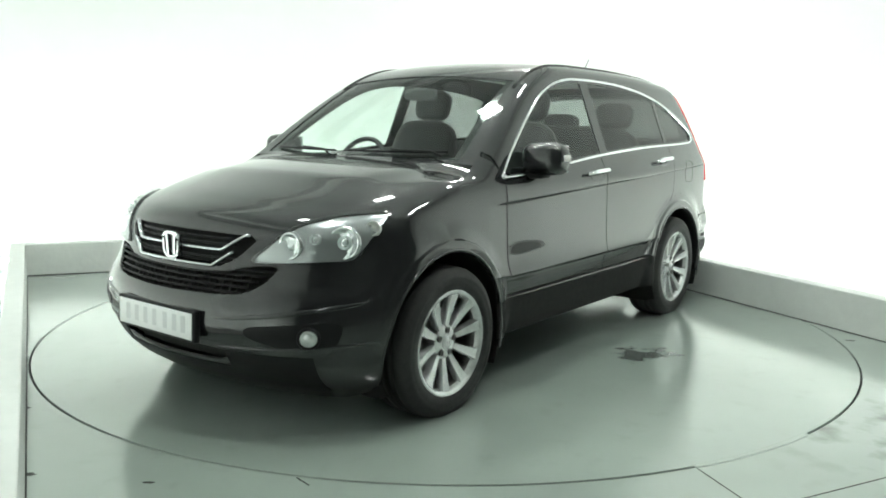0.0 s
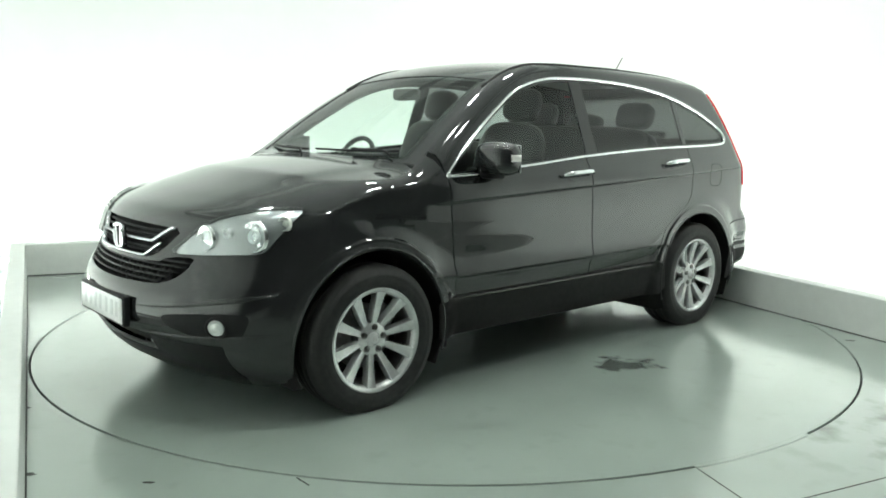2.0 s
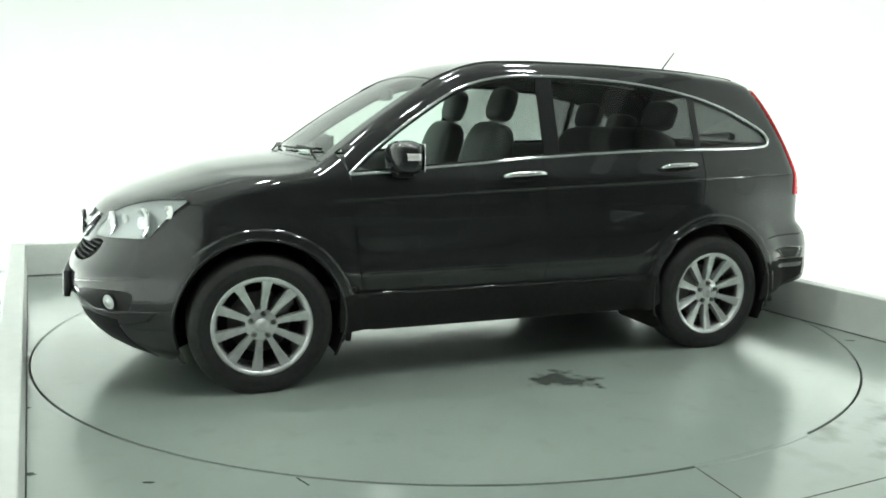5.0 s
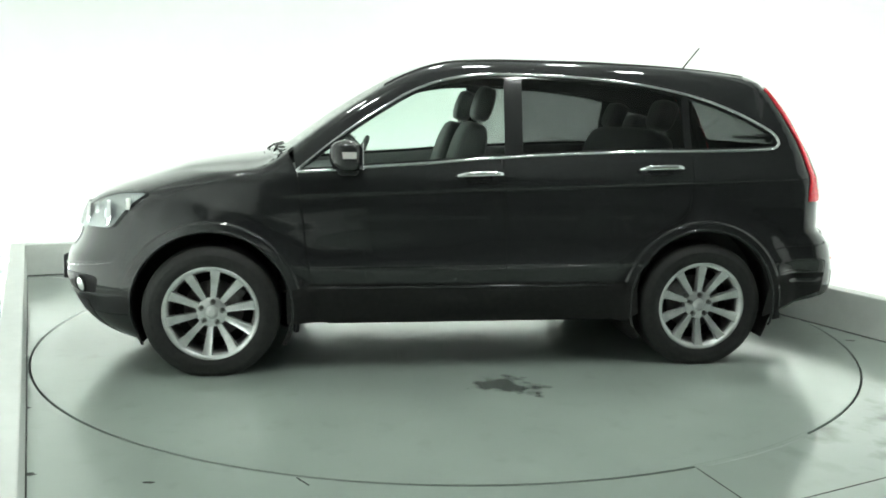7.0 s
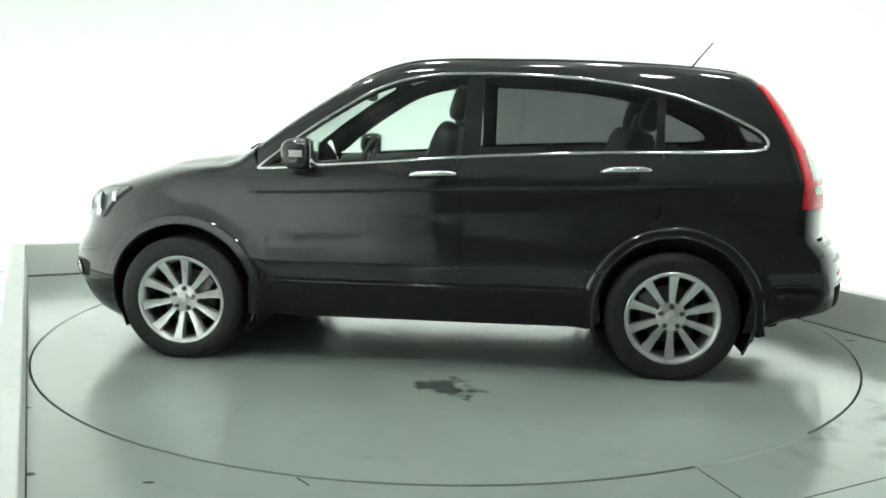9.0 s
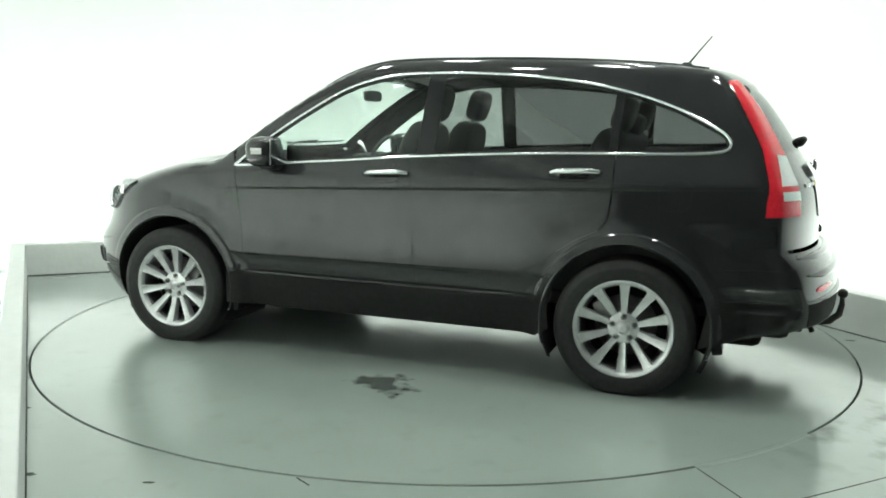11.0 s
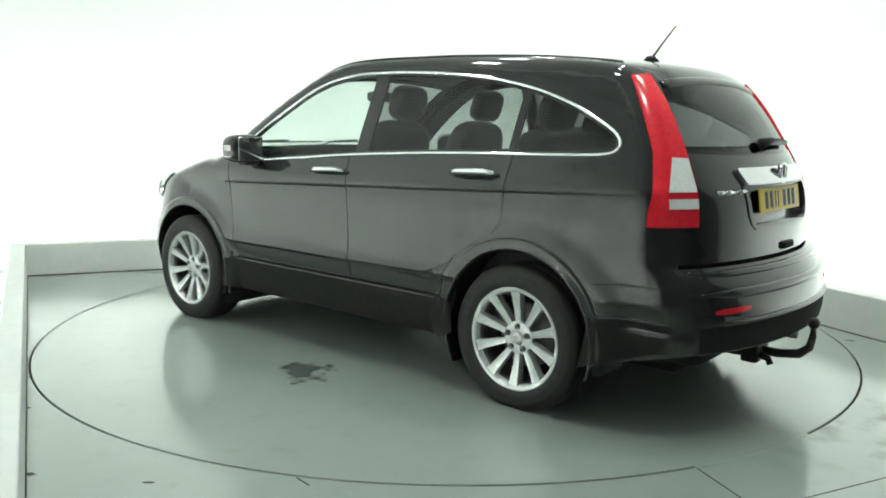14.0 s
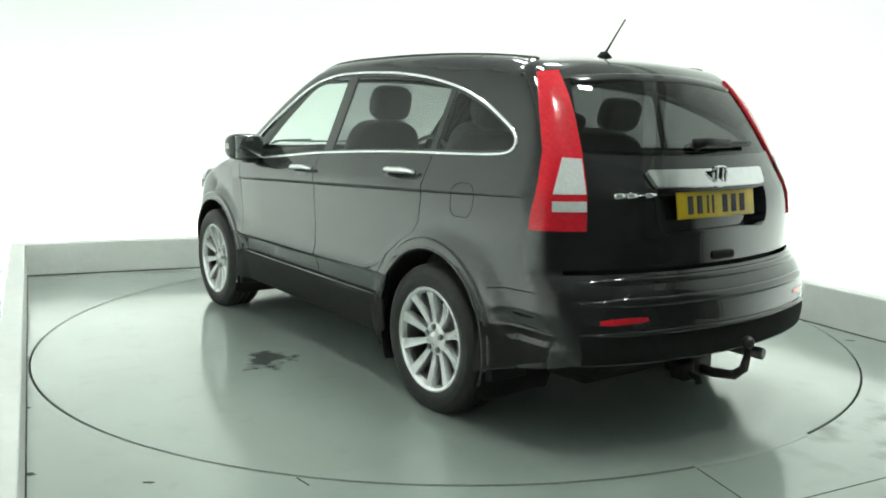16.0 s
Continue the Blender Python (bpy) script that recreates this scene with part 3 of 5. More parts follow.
def skin(name, axis, outline, mat, parent, holes=(), step=0.03, lift=0.0, mirror=False, label="", thick=0.012, project=None):
    """A panel of the body: the outline, with holes, laid on the shape. thick turns its edges inwards."""
    border = dense(outline, step)
    loops = [border] + [dense(h, step) for h in holes]
    lo, hi = np.min(border, 0), np.max(border, 0)
    gx, gy = np.meshgrid(np.arange(lo[0] + step * 0.5, hi[0], step), np.arange(lo[1] + step * 0.5, hi[1], step))
    grid = np.stack([gx.ravel(), gy.ravel()], 1)
    keep = inside_poly(grid, border)
    for h in loops[1:]:
        keep &= ~inside_poly(grid, h)
    grid = grid[keep]
    allb = np.array([p for l in loops for p in l])
    if len(grid):
        d = np.min(np.hypot(grid[:, None, 0] - allb[None, :, 0], grid[:, None, 1] - allb[None, :, 1]), 1)
        grid = grid[d > step * 0.45]
    if axis == 1 and project is None and mat is PAINT:
        more = CREASES[inside_poly(CREASES, border)]
        for h in loops[1:]:
            more = more[~inside_poly(more, h)]
        if len(more):
            d = np.min(np.hypot(more[:, None, 0] - allb[None, :, 0], more[:, None, 1] - allb[None, :, 1]), 1)
            more = more[d > 0.006]
        if len(more) and len(grid):
            d = np.min(np.hypot(grid[:, None, 0] - more[None, :, 0], grid[:, None, 1] - more[None, :, 1]), 1)
            grid = np.concatenate([grid[d > 0.012], more])
    verts, edges = [], []
    for l in loops:
        s = len(verts)
        verts += [Vector(p) for p in l]
        edges += [(s + i, s + (i + 1) % len(l)) for i in range(len(l))]
    verts += [Vector(p) for p in grid]
    v2, _, f2, _, _, _ = delaunay_2d_cdt(verts, edges, [], 0, 1e-6)
    v2 = np.array([tuple(v) for v in v2])
    f2 = np.array([f for f in f2 if len(f) == 3])
    cen = v2[f2].mean(1)
    keep = inside_poly(cen, border)
    for h in loops[1:]:
        keep &= ~inside_poly(cen, h)
    f2 = f2[keep]
    used = np.unique(f2)
    back = np.full(len(v2), -1)
    back[used] = np.arange(len(used))
    v2, f2 = v2[used], back[f2]
    p3 = project(v2) if project else on(axis, v2[:, 0], v2[:, 1])
    n3 = normals(p3)
    p3 = p3 + n3 * lift
    # face direction
    tri = p3[f2]
    fn = np.cross(tri[:, 1] - tri[:, 0], tri[:, 2] - tri[:, 0])
    flip = np.einsum("ij,ij->i", fn, n3[f2[:, 0]]) < 0
    f2[flip] = f2[flip][:, ::-1]
    faces = [tuple(int(i) for i in f) for f in f2]
    nv = len(p3)
    if thick:
        count = {}
        for f in faces:
            for a, b in zip(f, f[1:] + f[:1]):
                count[(a, b)] = 1
        rim = [(a, b) for a, b in count if (b, a) not in count]
        ids = sorted({i for e in rim for i in e})
        put = {i: nv + k for k, i in enumerate(ids)}
        p3 = np.concatenate([p3, p3[ids] - n3[ids] * thick])
        n3 = np.concatenate([n3, n3[ids]])
        faces += [(b, a, put[a], put[b]) for a, b in rim]
    if mirror:
        p3 = p3 * np.array([1, -1, 1])
        n3 = n3 * np.array([1, -1, 1])
        faces = [f[::-1] for f in faces]
    me = bpy.data.meshes.new(name)
    me.from_pydata([tuple(p) for p in p3], [], faces)
    ob = dress(name, me, mat, parent, label)
    me.normals_split_custom_set_from_vertices([tuple(n) for n in n3])
    return ob


def strip(bm, pts, nrm, width, height, taper=False):
    """A raised moulding along points on the body."""
    pts, nrm = np.asarray(pts), np.asarray(nrm)
    rows = []
    for i in range(len(pts)):
        d = pts[min(i + 1, len(pts) - 1)] - pts[max(i - 1, 0)]
        side = np.cross(nrm[i], d)
        side /= max(np.linalg.norm(side), 1e-9)
        prof = [(-0.5, -0.3), (-0.42, 0.55), (-0.2, 0.95), (0.2, 0.95), (0.42, 0.55), (0.5, -0.3)]
        k = min(1.0, 0.08 + min(i, len(pts) - 1 - i) / 5) if taper else 1.0
        rows.append([bm.verts.new(pts[i] + side * a * width * k + nrm[i] * (b * height * k - 0.002 * (1 - k))) for a, b in prof])
    for r, s in zip(rows, rows[1:]):
        for k in range(len(r) - 1):
            bm.faces.new((r[k], r[k + 1], s[k + 1], s[k]))
    bm.faces.new(rows[0][::-1])
    bm.faces.new(rows[-1])
    bmesh.ops.recalc_face_normals(bm, faces=bm.faces)
    return bm


def flip_y(bm):
    for v in bm.verts:
        v.co.y = -v.co.y
    bmesh.ops.reverse_faces(bm, faces=bm.faces)
    return bm


# borders between the flank, the top, the nose and the tail
TOP_EDGE = smooth_curve([(-1.80, 0.565), (-1.2, 0.600), (-0.5, 0.615), (0.0, 0.615), (0.3, 0.635), (0.6, 0.682), (0.95, 0.765), (1.05, 0.785), (1.2, 0.795),
                         (1.55, 0.740), (1.75, 0.650), (1.92, 0.52)])
NOSE_X, TAIL_X = 1.92, -1.78
NOSE_EDGE = smooth_curve([(0.10, 0.625), (0.2, 0.705), (0.45, 0.745), (0.65, 0.735), (0.78, 0.675), (0.90, 0.545)])
TAIL_EDGE = smooth_curve([(0.10, 0.690), (0.25, 0.750), (0.5, 0.770), (0.8, 0.755), (1.0, 0.730), (1.3, 0.660), (1.6, 0.575)])

xs_top = np.linspace(NOSE_X, TAIL_X, 120)
edge_top = on(2, xs_top, TOP_EDGE(xs_top))                       # nose to tail
z_nose = float(edge_top[0, 2])
ys_nose = np.linspace(0.0, 0.52, 14)
nose_x = NOSE_X + 0.075 * (1 - (ys_nose / 0.52) ** 2)
edge_nose_top = on(2, nose_x, ys_nose)
zs_n = np.linspace(z_nose, 0.13, 40)
edge_nose = on(0, NOSE_EDGE(zs_n) + (0.52 - NOSE_EDGE(z_nose)) * np.clip((zs_n - 0.8) / (z_nose - 0.8), 0, 1), zs_n)
z_tail = float(edge_top[-1, 2])
y_tail = float(edge_top[-1, 1])
ys_tail = np.linspace(0.0, y_tail, 12)
edge_tail_top = on(2, np.full(12, TAIL_X) - 0.05 * (1 - (ys_tail / y_tail) ** 2), ys_tail)
zs_t = np.linspace(z_tail, 0.385, 50)
edge_tail = on(3, TAIL_EDGE(zs_t) + (y_tail - TAIL_EDGE(z_tail)) * np.clip((zs_t - 1.4) / (z_tail - 1.4), 0, 1), zs_t)

SILL_Z = 0.262
flank = ([(p[0], p[2]) for p in edge_nose[::-1]] + [(p[0], p[2]) for p in edge_top[1:]] + [(p[0], p[2]) for p in edge_tail[1:]]
         + [(-1.76, 0.30), (-1.6, SILL_Z), (1.70, 0.20)])
top_half = [(p[0], p[1]) for p in edge_nose_top] + [(p[0], p[1]) for p in edge_top[1:]] + [(p[0], p[1]) for p in edge_tail_top[::-1][1:]]
top_ring = top_half + [(x, -y) for x, y in top_half[::-1][1:-1]]
nose_half = [(p[1], p[2]) for p in edge_nose_top] + [(p[1], p[2]) for p in edge_nose[1:]]
nose_ring = nose_half + [(-y, z) for y, z in nose_half[::-1]][:-1]
tail_half = [(p[1], p[2]) for p in edge_tail_top] + [(p[1], p[2]) for p in edge_tail[1:]]
tail_ring = tail_half + [(-y, z) for y, z in tail_half[::-1]][:-1]

# side windows: outer line of the bright surround
DLO_UP = smooth_curve([(-1.748, 1.228), (-1.744, 1.240), (-1.730, 1.260), (-1.707, 1.280), (-1.628, 1.324), (-1.472, 1.397), (-1.227, 1.474), (-0.926, 1.527), (-0.627, 1.553), (-0.33, 1.562),
                       (-0.13, 1.560), (-0.03, 1.551), (0.116, 1.524), (0.264, 1.472), (0.413, 1.388), (0.562, 1.293), (0.743, 1.160), (0.872, 1.055)])
DLO_LOW = smooth_curve([(-1.748, 1.222), (-1.744, 1.210), (-1.732, 1.197), (-1.70, 1.186), (-1.62, 1.179), (-0.93, 1.163), (-0.217, 1.129), (0.259, 1.092), (0.497, 1.076), (0.675, 1.060), (0.872, 1.050)])
xs_d = np.concatenate([[-1.748, -1.746, -1.742, -1.735, -1.725], np.linspace(-1.71, 0.872, 66)])
DLO = [(x, float(DLO_LOW(x))) for x in xs_d] + [(x, float(DLO_UP(x))) for x in xs_d[::-1]]


def window(x0, x1, lean0, lean1, inset=0.018):
    """Part of the side glazing between two leaning posts."""
    def post(x, lean, z):
        return x + lean * (z - 1.15)
    n = 24
    xs = [x0 + (x1 - x0) * i / n for i in range(n + 1)]
    low = [(x + 0, float(DLO_LOW(x)) + inset) for x in xs]
    up = []
    for i, x in enumerate(xs):
        f = i / n
        lean = lean0 + (lean1 - lean0) * f
        z = float(DLO_UP(x)) - inset
        for _ in range(6):
            xx = post(x, lean, z)
            z = float(DLO_UP(min(max(xx, -1.74), 0.86))) - inset
        up.append((post(x, lean, z), max(z, low[i][1] + 0.003)))
    return low + up[::-1]


# ---------------------------------------------------------------- building the car
def wheel(car, x, side):
    """Ten-spoke alloy wheel with its tyre; made with its face towards +y."""
    w = empty("wheel", (x, side * (0.798 if x > 0 else 0.778), HUB_Z), car)
    if side < 0:
        w.rotation_euler.z = math.pi
    spin = radians(25 if x > 0 else 18)
    bm = bmesh.new()
    R = TYRE_R
    lathe(bm, [(RIM_R - 0.012, -0.085), (RIM_R, -0.108), (RIM_R + 0.03, -0.116), (R - 0.04, -0.118), (R - 0.012, -0.104), (R - 0.002, -0.085),
               (R, -0.055), (R, -0.050), (R - 0.008, -0.046), (R - 0.008, -0.040), (R, -0.036), (R, -0.006), (R - 0.008, -0.003), (R - 0.008, 0.003),
               (R, 0.006), (R, 0.036), (R - 0.008, 0.040), (R - 0.008, 0.046), (R, 0.050), (R, 0.055), (R - 0.002, 0.085), (R - 0.012, 0.104),
               (R - 0.04, 0.1165), (R - 0.046, 0.1195), (R - 0.054, 0.1175), (RIM_R + 0.045, 0.119), (RIM_R + 0.022, 0.1185), (RIM_R + 0.012, 0.112),
               (RIM_R + 0.002, 0.109), (RIM_R - 0.010, 0.098), (RIM_R - 0.012, -0.085)], 96)
    for v in bm.verts:                                        # flattened where it stands
        if v.co.z < -HUB_Z:
            v.co.z = -HUB_Z
    part("tyre", bm, RUBBER, w)
    bm = bmesh.new()
    lathe(bm, [(RIM_R - 0.013, -0.088), (RIM_R - 0.026, 0.02), (RIM_R - 0.022, 0.075), (RIM_R - 0.020, 0.086), (RIM_R - 0.026, 0.084),
               (RIM_R - 0.032, 0.06), (RIM_R - 0.036, 0.02), (RIM_R - 0.030, -0.09), (RIM_R - 0.013, -0.088)], 80)
    part("barrel", bm, SHADED_ALLOY, w, "inner barrel of the rim, alloy darkened for shade and dirt")
    bm = bmesh.new()
    lathe(bm, [(RIM_R - 0.022, 0.084), (RIM_R - 0.010, 0.100), (RIM_R + 0.001, 0.106), (RIM_R + 0.004, 0.110), (RIM_R + 0.000, 0.113), (RIM_R - 0.010, 0.111),
               (RIM_R - 0.016, 0.106), (RIM_R - 0.022, 0.096), (RIM_R - 0.026, 0.084), (RIM_R - 0.022, 0.084)], 80)
    # hub
    lathe(bm, [(0.0, 0.088), (0.024, 0.088), (0.030, 0.084), (0.034, 0.078), (0.064, 0.077), (0.078, 0.070), (0.084, 0.055), (0.080, 0.02), (0.0, 0.02)], 40)
    # spokes, wider towards the rim, dished
    for k in range(10):
        a = spin + 2 * math.pi * k / 10
        rad, tan = Vector((math.cos(a), 0, math.sin(a))), Vector((-math.sin(a), 0, math.cos(a)))
        rows = []
        for i in range(7):
            f = i / 6
            r = 0.058 + (RIM_R - 0.018 - 0.058) * f
            half = 0.0145 + 0.0125 * f + (0.004 if i == 6 else 0)
            y = 0.074 + 0.034 * f ** 1.3
            ring = [(-half, y - 0.040), (-half, y - 0.012), (-half * 0.80, y - 0.002), (0, y - 0.0055), (half * 0.80, y - 0.002), (half, y - 0.012), (half, y - 0.040)]
            rows.append([bm.verts.new(rad * r + tan * t + Vector((0, h, 0))) for t, h in ring])
        for p, q in zip(rows, rows[1:]):
            for j in range(6):
                bm.faces.new((p[j], p[j + 1], q[j + 1], q[j]))
    bmesh.ops.recalc_face_normals(bm, faces=bm.faces)
    rim_ob = part("rim", bm, ALLOY, w, "bright ten-spoke alloy rim")
    md = rim_ob.modifiers.new("edges", "EDGE_SPLIT")
    md.split_angle = radians(35)
    for k in range(5):
        a = spin + 2 * math.pi * k / 5
        bm = bmesh.new()
        lathe(bm, [(0.0, 0.074), (0.0085, 0.074), (0.0095, 0.072), (0.0095, 0.058), (0.0125, 0.0768), (0.0145, 0.0768), (0.0150, 0.070)], 16)
        bmesh.ops.translate(bm, verts=bm.verts, vec=(0.056 * math.cos(a), 0.006, 0.056 * math.sin(a)))
        # dark as the barrel, to paint the shade in the nut holes
        part("lug_nut", bm, SHADED_ALLOY, rim_ob)
    bm = bmesh.new()
    lathe(bm, [(0.0, 0.0915), (0.012, 0.0915), (0.020, 0.0905), (0.0235, 0.088), (0.0235, 0.080)], 32)
    part("hub_cap", bm, ALLOY, rim_ob)
    bm = bmesh.new()
    block(bm, (-0.006, 0.092, 0), (0.003, 0.003, 0.018), None, 0.0008)
    block(bm, (0.006, 0.092, 0), (0.003, 0.003, 0.018), None, 0.0008)
    part("emblem", bm, STEEL, rim_ob)
    bm = bmesh.new()
    lathe(bm, [(0.0, 0.005), (0.05, 0.012), (0.07, 0.012), (0.075, 0.0), (0.150, 0.0), (0.152, -0.004), (0.152, -0.02), (0.0, -0.02)], 48)
    part("brake_disc", bm, STEEL, w)
    bm = bmesh.new()
    block(bm, (0.10 if x < 0 else -0.10, 0.012, 0.07), (0.09, 0.05, 0.13), Euler((0, radians(35 if x < 0 else -35), 0)).to_matrix(), 0.012)
    part("brake_caliper", bm, STEEL, w)
    bm = bmesh.new()
    lathe(bm, [(0.0, -0.03), (0.21, -0.03), (0.212, -0.05), (0.0, -0.05)], 40)
    part("wheel_back", bm, LINER_SHADE, w)
    return w


def arch_liner(car, cx, side):
    """Dark tunnel behind the wheel opening."""
    bm = bmesh.new()
    r = ARCH_RAD + 0.002
    rows = []
    for k in range(29):
        a = radians(-28 + 236 * k / 28)
        c, s = math.cos(a), math.sin(a)
        x, z = cx + r * c, ARCH_Z + r * s
        y = float(solve(np.array([x]), np.array([max(z, 0.24)]), 1)[0])
        rows.append([bm.verts.new((x - 0.012 * c, side * (y - 0.003), z - 0.012 * s)), bm.verts.new((x - 0.014 * c, side * (y - 0.02), z - 0.014 * s)),
                     bm.verts.new((x + 0.012 * c, side * (y - 0.05), z + 0.012 * s)),
                     bm.verts.new((x + 0.012 * c, side * 0.50, z + 0.012 * s)), bm.verts.new((cx, side * 0.50, HUB_Z))])
    for p, q in zip(rows, rows[1:]):
        for j in range(4):
            bm.faces.new((p[j], p[j + 1], q[j + 1], q[j]))
    bmesh.ops.remove_doubles(bm, verts=bm.verts, dist=1e-5)
    bmesh.ops.recalc_face_normals(bm, faces=bm.faces)
    part("arch_liner", bm, LINER_SHADE, car)
    # rounded lip of the opening
    bm = bmesh.new()
    pts = []
    for k in range(45):
        a = radians(-20 + 220 * k / 44)
        x, z = cx + r * math.cos(a), ARCH_Z + r * math.sin(a)
        pts.append((x, max(z, 0.22)))
    p3 = on(1, [p[0] for p in pts], [p[1] for p in pts])
    n3 = normals(p3)
    strip(bm, p3, n3, 0.014, 0.004)
    if side < 0:
        flip_y(bm)
    part("arch_moulding", bm, PAINT, car)


def build_flank(car, s):
    """All panels of one side; s is 1 for the car's left, -1 for its right."""
    mir = s < 0
    g = 0.0035
    low = 0.468
    f_door = [(0.80, low), (0.83, 0.62), (0.845, 0.80), (0.86, 0.95), (0.872, 1.055)]      # front shut line, upwards
    m_door = [(-0.215, low), (-0.212, 0.7), (-0.195, 1.0), (-0.182, 1.128)]                # between the doors
    r_door = [(-0.86, low), (-0.885, 0.58), (-0.945, 0.672), (-1.07, 0.755), (-1.165, 0.80), (-1.215, 0.86), (-1.225, 0.95), (-1.23, 1.10), (-1.232, 1.1695)]
    below = [(x, float(DLO_LOW(x))) for x in xs_d]

    def belt(x0, x1):
        return [p for p in below if x0 + 0.004 < p[0] < x1 - 0.004]

    def off(line, d):
        return [(x + d, z) for x, z in line]
    front_door = off(m_door, g) + belt(-0.182, 0.872) + off(f_door, -g)[::-1]
    rear_door = off(r_door, g) + belt(-1.232, -0.182) + off(m_door, -g)[::-1]
    fd = skin("front_door", 1, front_door, PAINT, car, step=0.028, mirror=mir)
    rd = skin("rear_door", 1, rear_door, PAINT, car, step=0.028, mirror=mir)
    # sill under the doors, its flat black painting the shaded floor it mirrors
    sill = [(0.80, low - g), (0.93, 0.44), (0.93, 0.27), (0.80, SILL_Z), (-0.88, SILL_Z - 0.004), (-0.945, 0.30), (-0.93, 0.44), (-0.86, low - g), (-0.2, low - g)]
    skin("sill", 1, sill, LINER_SHADE, car, step=0.03, lift=0.002, mirror=mir, label="side sill painted flat black for the shaded floor it mirrors", thick=0.012)
    bm = bmesh.new()
    xs = np.linspace(0.86, -0.86, 50)
    p = on(1, xs, np.full(50, 0.452))
    strip(bm, p, normals(p), 0.014, 0.007, True)
    if mir:
        flip_y(bm)
    part("sill_ledge", bm, PAINT, car, "gloss black ledge along the sill")
    # the rest of the flank in one surround: fender, roof side and quarter
    nose_n = len(edge_nose)
    top_n = nose_n + len(edge_top) - 1
    up_nose, up_top, up_tail = flank[:nose_n], flank[nose_n:top_n], flank[top_n:top_n + len(edge_tail) - 1]
    # fender ends at the base of the windscreen post
    split = next(i for i, p in enumerate(up_top) if p[0] < 0.90)
    arch_pts = [(WB + ARCH_RAD * math.cos(radians(a)), ARCH_Z + ARCH_RAD * math.sin(radians(a))) for a in range(190, -21, -6)]
    arch_pts = [p for p in arch_pts if p[0] > 0.93 or p[1] > 0.40]
    fender = up_nose + up_top[:split] + off(f_door[::-1], g) + [p for p in arch_pts] + [(WB + 0.375, 0.20)]
    skin("front_fender", 1, fender, PAINT, car, step=0.028, mirror=mir)
    # roof side, posts and quarter panel round the glazing
    arch_rear = [(-WB + ARCH_RAD * math.cos(radians(a)), ARCH_Z + ARCH_RAD * math.sin(radians(a))) for a in range(190, -21, -6)]
    arch_rear = [p for p in arch_rear if p[0] < -0.93 or p[1] > 0.42]
    dlo_top = [(x, float(DLO_UP(x))) for x in xs_d[::-1]]
    dlo_low_rear = [p for p in below if p[0] < -1.232 - 0.004]
    quarter = (up_top[split:] + up_tail + [(-1.74, 0.30)] + arch_rear
               + off(r_door, -g) + dlo_low_rear[::-1] + dlo_top[::-1] + off(f_door[-1:], g))
    skin("quarter_panel", 1, quarter, PAINT, car, step=0.028, mirror=mir)
    # inner liner closing the shut lines
    liner = [(0.9, 0.30), (0.92, 1.03)] + [(x, z - 0.02) for x, z in below[::-1] if x > -1.70] + [(-1.72, 1.0), (-0.98, 0.9), (-0.95, 0.45), (-0.88, 0.30)]
    skin("door_lining", 1, liner, LINER_SHADE, car, step=0.08, lift=-0.025, mirror=mir, thick=0)
    # glazing
    panes = [("door_glass", window(-0.205, 0.845, -0.03, 0.0), GLASS_SIDE, fd), ("door_glass", window(-1.195, -0.30, -0.03, -0.03), GLASS_DARK, rd),
             ("quarter_glass", window(-1.725, -1.235, 0.0, -0.03), GLASS_DARK, None)]
    for nm, ring, mat, own in panes:
        skin(nm, 1, ring, mat, own or car, step=0.05, lift=-0.006, mirror=mir, thick=0)
    skin("window_surround", 1, DLO, GLOSS_BLACK, car, holes=[w[1] for w in panes], step=0.04, lift=-0.004, mirror=mir, thick=0.012,
         label="gloss black posts between the side windows")
    bm = bmesh.new()
    ring = dense(DLO, 0.03)
    p3 = on(1, [p[0] for p in ring], [p[1] for p in ring])
    n3 = normals(p3)
    p3 = np.concatenate([p3, p3[:1]])
    n3 = np.concatenate([n3, n3[:1]])
    strip(bm, p3, n3, 0.017, 0.009)
    if mir:
        flip_y(bm)
    part("window_trim", bm, CHROME, car, "bright chrome strip round the side windows")
    # the shoulder crease is in the shape, its shade line a dark tube; door handles
    for x0, z0, own in ((0.065, 1.031, fd), (-0.918, 1.068, rd)):
        xs = np.linspace(x0, x0 - 0.257, 13)
        zs = np.linspace(z0, z0 + 0.009, 13)
        p = on(1, xs, zs - 0.004)
        n = normals(p)
        bm = bmesh.new()
        f = np.linspace(0, 1, 13)
        out = 0.014 + 0.028 * np.clip(np.sin(np.pi * f) * 1.8, 0, 1)
        pts = p + n * out[:, None]
        tube(bm, pts, 0.012, 10, radii=[0.0085 + 0.0055 * min(1, 3 * min(t, 1 - t) + 0.2) for t in f])
        if mir:
            flip_y(bm)
        part("door_handle", bm, CHROME, own, "bright chrome pull handle")
        # flat black patch, painting the shaded hollow behind the handle
        cup = rounded([(x0 - 0.06, z0 - 0.035), (x0 - 0.19, z0 - 0.032), (x0 - 0.20, z0 + 0.012), (x0 - 0.05, z0 + 0.008)], 3)
        skin("handle_cup_shade", 1, cup, GLOSS_BLACK, own, step=0.02, lift=0.0015, mirror=mir, thick=0.003)
    # sill crease strip and mud flaps
    for cx, bot, tall, deep in ((0.872, 0.215, 0.28, 0.03), (-1.722, 0.245, 0.34, 0.05)):
        bm = bmesh.new()
        block(bm, (cx, s * 0.795, bot + tall / 2), (deep, 0.19, tall), Euler((0, radians(-6 if cx > 0 else 10), 0)).to_matrix(), 0.010)
        part("mud_flap", bm, TRIM, car, "black moulded mud flap")
